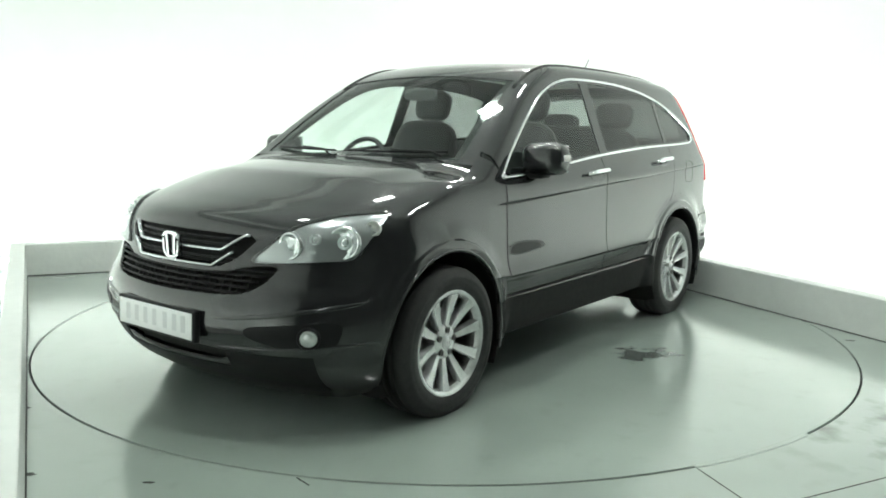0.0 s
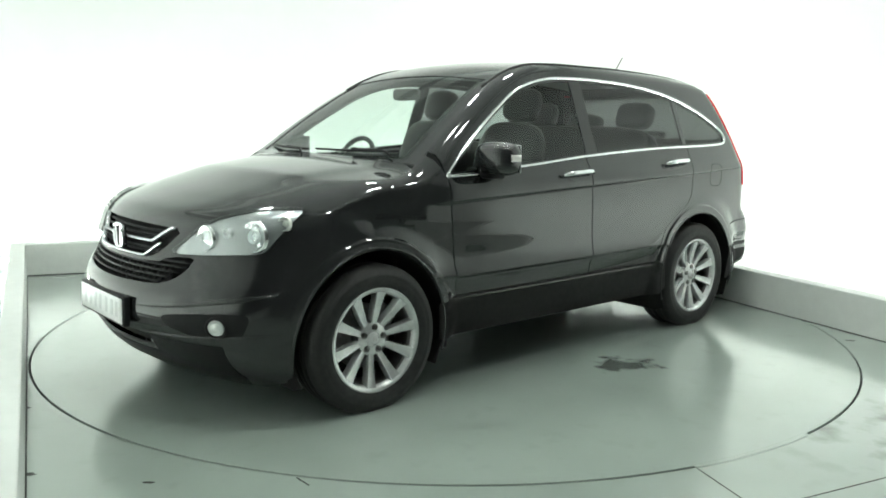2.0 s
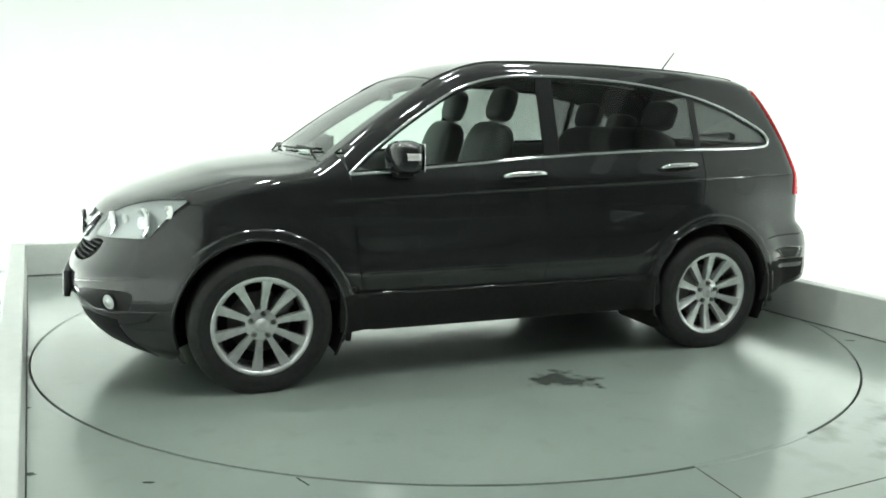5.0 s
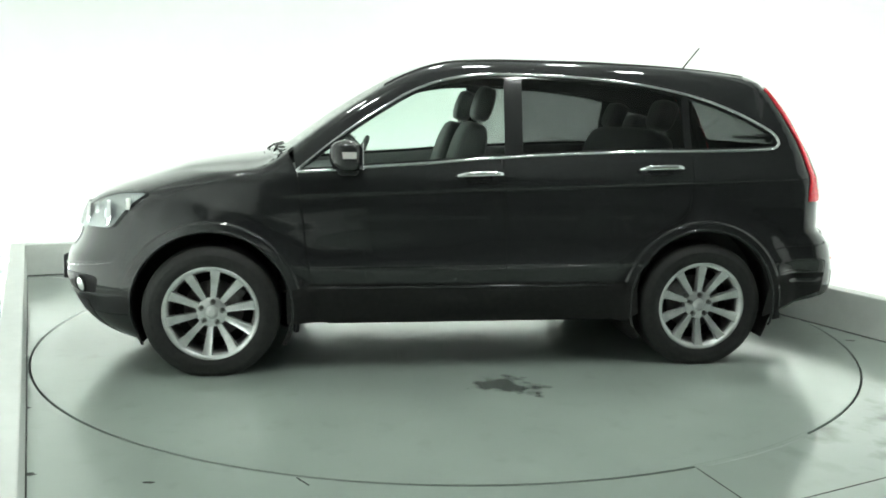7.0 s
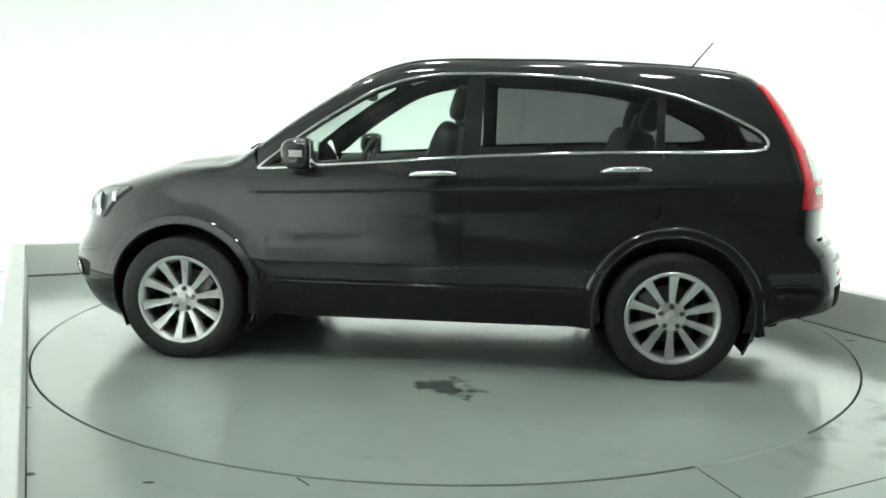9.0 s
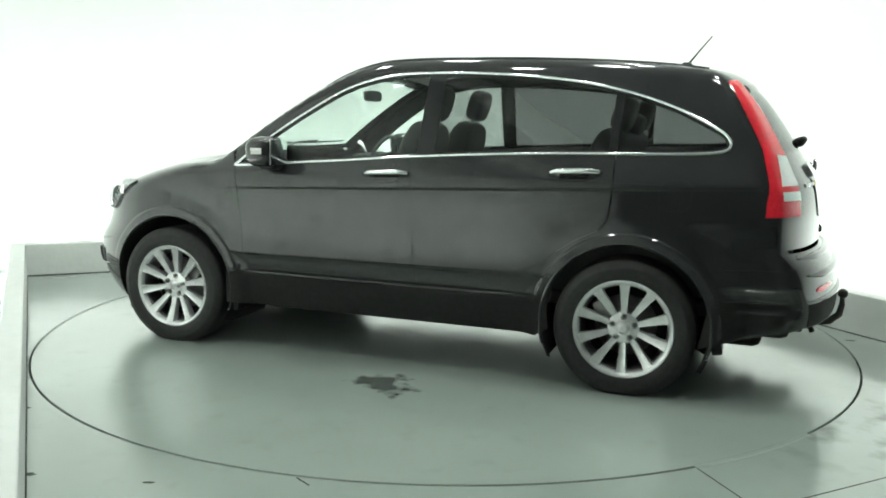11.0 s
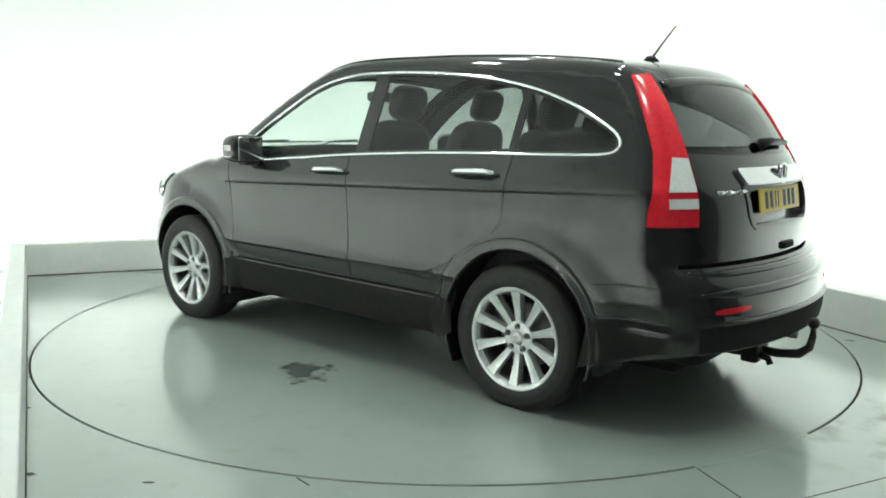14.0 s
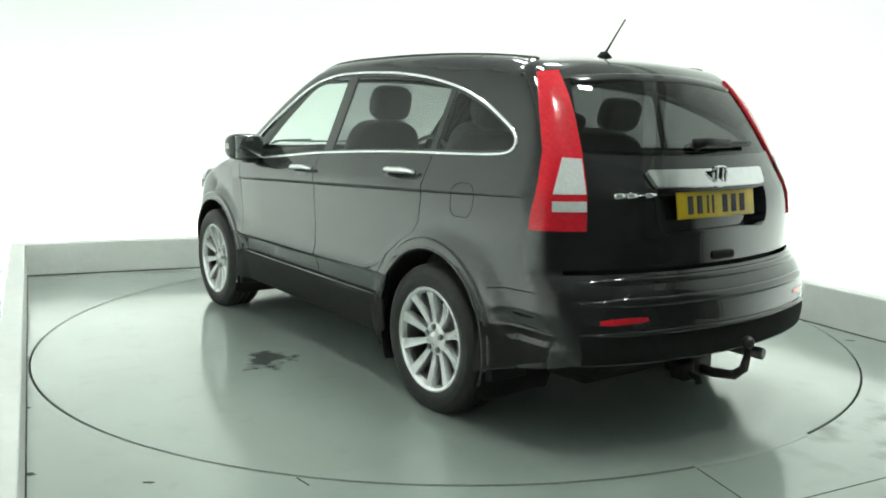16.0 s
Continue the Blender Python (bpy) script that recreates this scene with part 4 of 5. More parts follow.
    # door mirror
    mir_e = empty("door_mirror", (0.60, s * 0.955, 1.135), car)
    bm = bmesh.new()
    bmesh.ops.create_uvsphere(bm, u_segments=28, v_segments=18, radius=1.0)
    for v in bm.verts:
        x, y, z = v.co
        sq = lambda a, e: math.copysign(abs(a) ** e, a)
        x, y, z = sq(x, 0.75), sq(y, 0.6), sq(z, 0.62)
        v.co = (x * 0.085 * (1.15 if x > 0 else 0.75) + 0.01, y * 0.118, z * 0.082)
    part("shell", bm, PAINT, mir_e, "gloss black mirror housing")
    bm = bmesh.new()
    block(bm, (0.015, s * -0.09, -0.075), (0.10, 0.20, 0.05), None, 0.018, 3)
    part("arm", bm, TRIM, mir_e)
    bm = bmesh.new()
    block(bm, (-0.056, 0, 0.0), (0.006, 0.17, 0.135), None, 0.003)
    part("mirror_glass", bm, CHROME, mir_e, "mirror glass")
    bm = bmesh.new()
    pts = [(0.105 * math.cos(radians(a)) * 0.93 + 0.008, s * 0.124 * math.sin(radians(a)), 0.006) for a in range(25, 116, 7)]
    rows = []
    for x, y, z in pts:
        rows.append([bm.verts.new((x, y, z + dz)) for dz in (-0.016, 0.0, 0.016)])
    for p, q in zip(rows, rows[1:]):
        for j in range(2):
            bm.faces.new((p[j], p[j + 1], q[j + 1], q[j]))
    bmesh.ops.solidify(bm, geom=bm.faces[:], thickness=0.006)
    bmesh.ops.recalc_face_normals(bm, faces=bm.faces)
    part("indicator", bm, AMBER, mir_e, "clear indicator lens")
    # fuel filler flap on the car's left
    if s > 0:
        flap = rounded([(-1.44, 0.91), (-1.585, 0.91), (-1.60, 1.055), (-1.45, 1.055)], 3)
        p3 = on(1, [p[0] for p in flap], [p[1] for p in flap])
        bm = bmesh.new()
        tube(bm, p3, 0.0013, 6, closed=True)
        part("fuel_flap", bm, LINER_SHADE, car, "fuel flap outline in the rear panel")
    # joint between bumper and quarter panel
    bm = bmesh.new()
    p3 = on(1, [-1.715, -1.80, -1.90, -1.98, -2.05, -2.065], [0.640, 0.652, 0.655, 0.657, 0.665, 0.72])
    tube(bm, p3, 0.0028, 6)
    if mir:
        flip_y(bm)
    part("bumper_joint", bm, LINER_SHADE, car)
    # black overlay paints the shaded floor that the lower bumper mirrors
    skin("bumper_end_shade", 1, [(-1.66, 0.27), (-1.705, 0.498), (-2.055, 0.498), (-2.03, 0.395), (-1.76, 0.31)], LINER_SHADE, car, step=0.03, lift=0.002, mirror=mir, thick=0.004,
         label="lower bumper side painted black for the shade it mirrors")
    # lower edge of the bumper side
    bm = bmesh.new()
    xs = np.linspace(-1.735, -2.05, 14)
    p = on(1, xs, np.full(14, 0.508))
    strip(bm, p, normals(p), 0.020, 0.011, True)
    if mir:
        flip_y(bm)
    part("bumper_ledge", bm, PAINT, car)
    # fine black tube that paints the shade under the shoulder crease
    bm = bmesh.new()
    xs = np.linspace(0.80, -1.90, 70)
    p3 = on(1, xs, 0.952 - 0.037 * xs)
    tube(bm, p3, 0.0022, 6)
    if mir:
        flip_y(bm)
    part("shoulder_shade_line", bm, LINER_SHADE, car)
    # roof rail moulding
    bm = bmesh.new()
    xs = np.linspace(-1.62, 0.42, 60)
    ye = TOP_EDGE(xs) - 0.025
    p = on(2, xs, ye)
    strip(bm, p, normals(p), 0.020, 0.007)
    if mir:
        flip_y(bm)
    part("roof_strip", bm, TRIM, car, "black roof drip moulding")
    for cx in (WB, -WB):
        arch_liner(car, cx, s)


def build_top(car):
    # bonnet, windscreen and roof
    ws_low = [(1.075 - 0.10 * (y / 0.69) ** 2, y) for y in np.linspace(-0.69, 0.69, 23)]
    ws_up = [(0.355, y) for y in np.linspace(0.585, -0.585, 23)]
    screen = ws_low + ws_up
    hood_end = [(1.105 - 0.10 * (y / 0.69) ** 2, y) for y in np.linspace(-0.70, 0.70, 23)]
    hood_half = [p for p in top_half if p[0] > 0.995]
    hood_sides = hood_half
    hood = hood_sides + [(x, y) for x, y in hood_end[::-1]] + [(x, -y) for x, y in hood_sides[::-1]][:-1]
    skin("bonnet", 2, hood, PAINT, car, step=0.022, label="gloss black bonnet with two raised creases")
    roof_half = [p for p in top_half if p[0] <= 0.995]
    roof_ring = [(hood_end[-1][0] - 0.007, 0.705)] + roof_half + [(x, -y) for x, y in roof_half[::-1]][1:] + [(hood_end[0][0] - 0.007, -0.705)] \
        + [(x - 0.007, y) for x, y in hood_end[1:-1]]
    skin("roof", 2, roof_ring, PAINT, car, holes=[screen], step=0.035)
    skin("windscreen", 2, screen, GLASS_CLEAR, car, step=0.06, lift=-0.004, thick=0)
    inner = [(x * 0.94 + 0.70 * 0.06, y * 0.93) for x, y in screen]
    skin("windscreen_edge", 2, screen, GLOSS_BLACK, car, holes=[inner], step=0.04, lift=-0.008, thick=0, label="black printed edge of the windscreen")
    # scuttle and wipers
    for y0, y1, x0 in ((0.60, -0.02, 1.055), (-0.08, -0.62, 1.065)):
        ys = np.linspace(y0, y1, 9)
        p = on(2, np.array([x0 - 0.10 * (y / 0.66) ** 2 - 0.02 for y in ys]), ys) + np.array([0, 0, 0.010])
        wp = empty("wiper", (0, 0, 0), car)
        bm = bmesh.new()
        tube(bm, p, 0.006, 6)
        part("blade", bm, TRIM, wp)
        bm = bmesh.new()
        q = [tuple(p[0] + np.array([0.05, 0, -0.02])), tuple(p[1] + np.array([0.02, 0, 0.004])), tuple(p[4] + np.array([0.004, 0, 0.012]))]
        tube(bm, q, 0.006, 6)
        part("arm", bm, TRIM, wp)
    # aerial
    a = empty("aerial", (-1.475, 0, float(solve(np.array([-1.475]), np.array([0.0]), 2)[0])), car)
    bm = bmesh.new()
    bmesh.ops.create_cone(bm, cap_ends=True, segments=16, radius1=0.032, radius2=0.012, depth=0.03, matrix=Matrix.Translation((0, 0, 0.012)) @ Matrix.Diagonal((1.6, 0.8, 1, 1)))
    part("base", bm, TRIM, a)
    bm = bmesh.new()
    tube(bm, [(-0.01, 0, 0.02), (-0.06, 0, 0.085), (-0.125, 0, 0.165)], 0.005, 6, radii=[0.0065, 0.0045, 0.0035])
    part("rod", bm, TRIM, a)


def diag(poly_dir):
    """Project outline coordinates (a, z) on the body along a level diagonal at the nose's left corner."""
    c, s = math.cos(radians(poly_dir)), math.sin(radians(poly_dir))

    def project(v):
        a, z = v[:, 0], v[:, 1]
        lo, hi = np.full(len(v), 0.2), np.full(len(v), 2.6)
        for _ in range(34):
            mid = (lo + hi) / 2
            x, y = 0.3 + mid * c - a * s, mid * s + a * c
            f = shape(x, y, z)
            lo, hi = np.where(f < 0, mid, lo), np.where(f < 0, hi, mid)
        mid = (lo + hi) / 2
        return np.stack([0.3 + mid * c - a * s, mid * s + a * c, z], -1)

    def flatten(p):
        return [(-(x - 0.3) * s + y * c, z) for x, y, z in p]
    return project, flatten


def ellipsoid(bm, centre, r, rot=None, cut=None):
    m = Matrix.Translation(centre) @ (rot or Matrix()) @ Matrix.Diagonal((*r, 1))
    bmesh.ops.create_uvsphere(bm, u_segments=20, v_segments=12, radius=1.0, matrix=m)
    return bm


def build_nose(car):
    # bumper and nose skin with openings
    upper = [(-0.455, 0.838), (-0.36, 0.74), (-0.27, 0.700), (0.27, 0.700), (0.36, 0.74), (0.455, 0.838), (0.2, 0.845), (-0.2, 0.845)]
    lower = [(-0.555, 0.728), (-0.53, 0.676), (-0.48, 0.629), (-0.40, 0.605), (0.0, 0.598), (0.40, 0.605), (0.48, 0.629), (0.53, 0.676), (0.555, 0.728), (0.42, 0.722), (0.32, 0.688), (-0.32, 0.688), (-0.42, 0.722)]
    slot = [(-0.40, 0.385), (0.40, 0.385), (0.34, 0.315), (-0.34, 0.315)]
    upper, lower, slot = rounded(upper, 1), rounded(lower, 1), rounded(slot, 2)
    skin("front_bumper", 0, nose_ring, PAINT, car, holes=[upper, lower, slot], step=0.026, label="gloss black front bumper and nose")
    skin("grille_backing", 0, [(-0.56, 0.88), (0.56, 0.88), (0.60, 0.70), (0.5, 0.55), (-0.5, 0.55), (-0.60, 0.70)], LINER_SHADE, car, step=0.06, lift=-0.045, thick=0)
    skin("intake_backing", 0, [(-0.45, 0.40), (0.45, 0.40), (0.40, 0.30), (-0.40, 0.30)], LINER_SHADE, car, step=0.06, lift=-0.04, thick=0)
    lip = [(-0.70, 0.365), (-0.36, 0.375), (-0.36, 0.30), (0.36, 0.30), (0.36, 0.375), (0.70, 0.365), (0.68, 0.20), (0.60, 0.14), (-0.60, 0.14), (-0.68, 0.20)]
    skin("valance", 0, lip, TRIM, car, step=0.035, lift=0.003, thick=0.006, label="matt black lower bumper valance")
    gr = empty("grille", (0, 0, 0), car)

    def bar(name, pts, width, height, mat, lift=0.0, lab=""):
        bm = bmesh.new()
        p = on(0, [q[0] for q in pts], [q[1] for q in pts])
        n = normals(p)
        strip(bm, p + n * lift, n, width, height)
        part(name, bm, mat, gr, lab)
    ys = np.linspace(-0.40, 0.40, 41)
    bar("upper_bar", [(y, 0.773 + 0.062 * min(1, max(0, (abs(y) - 0.28) / 0.10))) for y in ys], 0.015, 0.014, SATIN, 0.0, "satin chrome grille bar")
    ys2 = np.linspace(-0.345, 0.345, 45)
    bar("lower_bar", [(y, 0.708 + 0.060 * min(1, max(0, (abs(y) - 0.25) / 0.09))) for y in ys2], 0.015, 0.014, SATIN, 0.0, "satin chrome grille bar")
    for z in (0.825, 0.80, 0.745, 0.73):
        bar("slat", [(y, z) for y in np.linspace(-0.34, 0.34, 21)], 0.010, 0.010, TRIM, -0.02)
    for k, z in enumerate((0.705, 0.684, 0.663, 0.642, 0.621)):
        w = 0.54 - 0.03 * k
        bar("mesh_slat", [(y, z) for y in np.linspace(-w, w, 25)], 0.009, 0.010, TRIM, -0.014)
    for y in np.linspace(-0.44, 0.44, 23):
        bar("mesh_upright", [(y, z) for z in (0.685, 0.65, 0.61)], 0.007, 0.008, TRIM, -0.018)
    # emblem: a plain chrome frame with two uprights
    em = empty("emblem", tuple(on(0, [0.0], [0.772])[0] + np.array([0.024, 0, 0])), gr)
    bm = bmesh.new()
    ring = rounded([(-0.058, 0.052), (0.058, 0.052), (0.046, -0.052), (-0.046, -0.052)], 2)
    tube(bm, [(0.0, a, b) for a, b in ring], 0.0075, 8, closed=True)
    part("frame", bm, CHROME, em)
    bm = bmesh.new()
    for sgn in (-1, 1):
        block(bm, (0, sgn * 0.024, 0), (0.010, 0.014, 0.088), Euler((radians(sgn * -5), 0, 0)).to_matrix(), 0.003)
    part("bars", bm, CHROME, em)
    bm = bmesh.new()
    block(bm, (-0.012, 0, 0), (0.012, 0.105, 0.095), None, 0.004)
    part("backing", bm, GLOSS_BLACK, em)
    # number plate: a white plate with plain marks
    px = float(on(0, [0.0], [0.48])[0][0]) + 0.004
    pl = empty("number_plate", (px, 0, 0.468), car)
    pl.rotation_euler.y = radians(-2)
    bm = bmesh.new()
    block(bm, (-0.012, 0, 0), (0.03, 0.55, 0.135), None, 0.006)
    part("plate_holder", bm, TRIM, pl)
    bm = bmesh.new()
    block(bm, (0.006, 0, 0), (0.005, 0.52, 0.111), None, 0.002)
    part("plate", bm, PLATE_WHITE, pl, "white plate with faint plain marks")
    for k, y in enumerate((-0.19, -0.125, -0.06, 0.005, 0.08, 0.145, 0.205)):
        bm = bmesh.new()
        block(bm, (0.009, y, 0.004), (0.001, 0.03, 0.07), None)
        part("plain_mark", bm, PLATE_GREY, pl, "", False)
    # fog lamps, headlamps
    for s in (1, -1):
        project, flatten = diag(42)
        c = project(np.array(flatten([(1.99, 0.706, 0.452)])))[0]
        n = normals(c[None])[0]
        fg = empty("fog_lamp", (0, 0, 0), car)
        bm = bmesh.new()
        m = Matrix.Translation(c) @ Vector(n).to_track_quat("Z", "Y").to_matrix().to_4x4()
        lathe(bm, [(0.0, 0.014), (0.012, 0.0125), (0.018, 0.006), (0.026, 0.003), (0.032, 0.006), (0.035, 0.005), (0.035, -0.02)], 28, "Z")
        bmesh.ops.transform(bm, matrix=m, verts=bm.verts)
        if s < 0:
            flip_y(bm)
        part("lens", bm, SILVER, fg, "clear round fog lamp")
        bm = bmesh.new()
        lathe(bm, [(0.035, -0.01), (0.038, 0.008), (0.043, 0.010), (0.048, 0.004), (0.049, -0.02)], 28, "Z")
        bmesh.ops.transform(bm, matrix=m, verts=bm.verts)
        if s < 0:
            flip_y(bm)
        part("bezel", bm, TRIM, fg)
        rec = rounded(flatten([(2.12, 0.47, 0.488), (2.04, 0.60, 0.505), (1.94, 0.73, 0.512), (1.87, 0.79, 0.50), (1.90, 0.77, 0.41), (1.96, 0.72, 0.395), (2.05, 0.60, 0.405), (2.12, 0.47, 0.45)]), 2)
        skin("fog_recess", 1, rec, TRIM, fg, step=0.025, lift=0.002, mirror=s < 0, thick=0.004, project=project)
        # lower bumper ledge
        bm = bmesh.new()
        zs = np.linspace(0, 1, 24)
        way = flatten([(2.17, 0.27, 0.0)])[0][0], flatten([(1.70, 0.88, 0.0)])[0][0]
        p = project(np.stack([way[0] + (way[1] - way[0]) * zs, 0.385 + 0.035 * zs], 1))
        strip(bm, p, normals(p), 0.016, 0.007, True)
        p = project(np.stack([way[0] + (way[1] - way[0]) * zs * 0.93, 0.505 + 0.085 * zs], 1))
        strip(bm, p, normals(p), 0.020, 0.005, True)
        if s < 0:
            flip_y(bm)
        part("bumper_ledge", bm, PAINT, car)
        headlamp(car, s)


def headlamp(car, s):
    project, flatten = diag(42)
    pts = [(2.051, 0.416, 0.730), (2.007, 0.481, 0.794), (1.960, 0.530, 0.851), (1.902, 0.584, 0.885), (1.840, 0.634, 0.907), (1.757, 0.690, 0.925),
           (1.604, 0.794, 0.934), (1.615, 0.808, 0.918), (1.661, 0.813, 0.890), (1.738, 0.805, 0.821), (1.790, 0.783, 0.756), (1.83, 0.76, 0.747),
           (1.886, 0.712, 0.745), (1.992, 0.563, 0.735)]
    ring = rounded(flatten(pts), 2)
    hl = empty("headlamp", (0, 0, 0), car)
    cx, cz = np.mean(ring, 0)

    def shrunk(k):
        return [(cx + (a - cx) * k, cz + (b - cz) * k) for a, b in ring]
    mir = s < 0
    skin("rim", 1, ring, GLOSS_BLACK, hl, holes=[shrunk(0.955)], step=0.02, lift=0.007, mirror=mir, project=project, thick=0.01)
    skin("housing", 1, shrunk(0.975), LAMP_GREY, hl, step=0.02, lift=0.0025, mirror=mir, project=project, thick=0)
    skin("cover", 1, shrunk(0.965), GLASS_LAMP, hl, step=0.03, lift=0.0235, mirror=mir, project=project, thick=0.018, label="clear headlamp cover")

    def spot(p, r, deep, name, mat, lab=""):
        a, z = flatten([p])[0]
        q = project(np.array([[a, z]]))
        n = normals(q)[0]
        d = Vector((n[0] * 0.6 + 0.8, n[1] * 0.5, n[2] * 0.3)).normalized()
        m = Matrix.Translation(Vector(q[0]) + Vector(n) * deep) @ d.to_track_quat("Z", "Y").to_matrix().to_4x4()
        bm = bmesh.new()
        lathe(bm, [(0.0, 0.011), (r * 0.30, 0.009), (r * 0.42, 0.001), (r * 0.62, 0.000), (r * 0.80, 0.006), (r * 0.93, 0.012), (r, 0.013), (r * 1.06, -0.006)], 32, "Z")
        bmesh.ops.transform(bm, matrix=m, verts=bm.verts)
        if mir:
            flip_y(bm)
        part(name, bm, mat, hl, lab)
    spot((1.824, 0.746, 0.822), 0.066, 0.003, "projector", CHROME, "bright projector lamp")
    spot((1.824, 0.746, 0.822), 0.028, 0.010, "projector_lens", BRIGHT_LENS)
    spot((1.959, 0.579, 0.808), 0.054, 0.003, "main_beam", CHROME, "bright main beam reflector")
    spot((1.70, 0.79, 0.875), 0.03, 0.003, "indicator", AMBER)
    spot((1.90, 0.66, 0.835), 0.022, 0.003, "side_light", SILVER)


def build_tail(car):
    glass_l = [(0.50, 1.535), (0.565, 1.49), (0.60, 1.40), (0.635, 1.29), (0.655, 1.215), (0.63, 1.195), (0.4, 1.185), (0.0, 1.182)]
    pane = glass_l + [(-y, z) for y, z in glass_l[::-1][1:]] + [(-0.3, 1.552), (0.0, 1.556), (0.3, 1.552)]
    pane = rounded(pane, 1)
    split = 0.735
    gate = [(y, z) for y, z in tail_half if z > split] + [(-y, z) for y, z in tail_half[::-1] if z > split]
    lo = [(TAIL_EDGE(split) - 0.001, split - 0.006)] + [(y, z) for y, z in tail_half if z < split - 0.008]
    bump = lo + [(-y, z) for y, z in lo[::-1]]
    plate_rim = [(-0.385, 1.055), (0.385, 1.055), (0.375, 0.93), (0.355, 0.89), (0.32, 0.868), (-0.32, 0.868), (-0.355, 0.89), (-0.375, 0.93)]
    plate_hole = [(y * 0.94, 0.965 + (z - 0.965) * 0.9) for y, z in plate_rim]
    tg = skin("tailgate", 3, gate, PAINT, car, holes=[pane, plate_hole], step=0.03, label="gloss black tailgate")
    skin("rear_glass", 3, pane, GLASS_DARK, tg, step=0.06, lift=-0.004, thick=0)
    inner = [(y * 0.94, 1.37 + (z - 1.37) * 0.9) for y, z in pane]
    skin("glass_edge", 3, pane, GLOSS_BLACK, tg, holes=[inner], step=0.04, lift=-0.008, thick=0)
    skin("rear_bumper", 3, bump, PAINT, car, step=0.03, label="gloss black rear bumper with ledges")
    # black overlay puts the shade of the down-facing bumper into its colour
    skin("lower_bumper_shade", 3, [(-0.755, 0.498), (0.755, 0.498), (0.745, 0.392), (-0.745, 0.392)], LINER_SHADE, car, step=0.035, lift=0.002, thick=0.004,
         label="lower rear bumper painted black for its down-facing shade")
    # spoiler lip over the glass
    bm = bmesh.new()
    ys = np.linspace(-0.52, 0.52, 31)
    p = on(2, np.array([-1.79 - 0.045 * (1 - (y / 0.55) ** 2) for y in ys]), ys)
    strip(bm, p - np.array([0.0, 0, 0.004]), normals(p), 0.05, 0.007)
    part("spoiler_lip", bm, PAINT, tg)
    # horizontal body crease over the gate at number plate height, bumper ledges
    for z, wid, hgt, mat, y1 in ((0.705, 0.036, 0.013, PAINT, 0.755), (0.630, 0.046, 0.015, PAINT, 0.765), (0.512, 0.024, 0.014, PAINT, 0.77)):
        ys = np.linspace(-y1, y1, 41)
        p = on(3, ys, np.full(41, z))
        bm = bmesh.new()
        strip(bm, p, normals(p), wid, hgt, True)
        part("bumper_ledge", bm, mat, car)
    # plate recess: a raised rim round a sunk panel
    skin("plate_recess", 3, plate_rim, PAINT, tg, holes=[plate_hole], step=0.025, lift=0.005, thick=0.06)
    skin("recess_panel", 3, plate_rim, PAINT, tg, step=0.04, lift=-0.05, thick=0)
    # chrome garnish
    g = [(-0.380, 1.116), (-0.370, 1.124), (0.370, 1.124), (0.380, 1.116), (0.362, 1.066), (0.350, 1.056), (-0.350, 1.056), (-0.362, 1.066)]
    skin("garnish", 3, g, CHROME, tg, step=0.03, lift=0.018, thick=0.02, label="wide chrome garnish above the plate")
    q = on(3, [0.0], [1.10])[0]
    em = empty("emblem", (q[0] - 0.03, 0, 1.10), car)
    bm = bmesh.new()
    ring = rounded([(-0.046, 0.042), (0.046, 0.042), (0.037, -0.042), (-0.037, -0.042)], 2)
    tube(bm, [(0, a, b) for a, b in ring], 0.006, 8, closed=True)
    part("frame", bm, CHROME, em)
    bm = bmesh.new()
    for sgn in (-1, 1):
        block(bm, (0, sgn * 0.019, 0), (0.009, 0.011, 0.070), None, 0.003)
    part("bars", bm, CHROME, em)
    bm = bmesh.new()
    block(bm, (0.008, 0, 0), (0.008, 0.085, 0.078), None, 0.003)
    part("backing", bm, GLOSS_BLACK, em)
    # yellow plate with plain bars
    q = on(3, [0.0], [0.985])[0]
    pl = empty("number_plate", (q[0] + 0.030, 0, 0.985), car)
    pl.rotation_euler.y = radians(8)
    bm = bmesh.new()
    block(bm, (0, 0, 0), (0.008, 0.52, 0.111), None, 0.003)
    part("plate", bm, PLATE_YELLOW, pl, "yellow plate with plain black bars")
    for y in (0.178, 0.118, 0.064, 0.030, -0.052, -0.112, -0.172):
        bm = bmesh.new()
        block(bm, (-0.0048, y, 0), (0.001, 0.036 if abs(y - 0.047) > 0.02 else 0.014, 0.076), None)
        part("plain_bar", bm, PLATE_BLACK, pl, "", False)
    # model marks as plain bright bars
    for s, y0, wid in ((1, 0.555, 0.05), (1, 0.50, 0.05), (1, 0.443, 0.02), (1, 0.415, 0.05)):
        bm = bmesh.new()
        p = on(3, [y0, y0 - wid * 0.5, y0 - wid], [1.032, 1.034, 1.034])
        strip(bm, p, normals(p), 0.022 if wid > 0.03 else 0.008, 0.006)
        part("plain_badge_bar", bm, CHROME, car)
    # wiper
    wp = empty("wiper", (0, 0, 0), car)
    ys = np.linspace(0.06, -0.36, 11)
    p = on(3, ys, np.full(11, 1.222))
    n = normals(p)
    bm = bmesh.new()
    tube(bm, p + n * 0.02, 0.012, 6)
    part("blade", bm, TRIM, wp)
    bm = bmesh.new()
    tube(bm, [tuple(p[0] + n[0] * 0.012), tuple(p[1] + n[1] * 0.04), tuple(p[5] + n[5] * 0.04)], 0.016, 8, radii=[0.028, 0.018, 0.011])
    part("arm", bm, TRIM, wp)
    # boot handle
    bm = bmesh.new()
    q = on(3, [0.0], [0.785])[0]
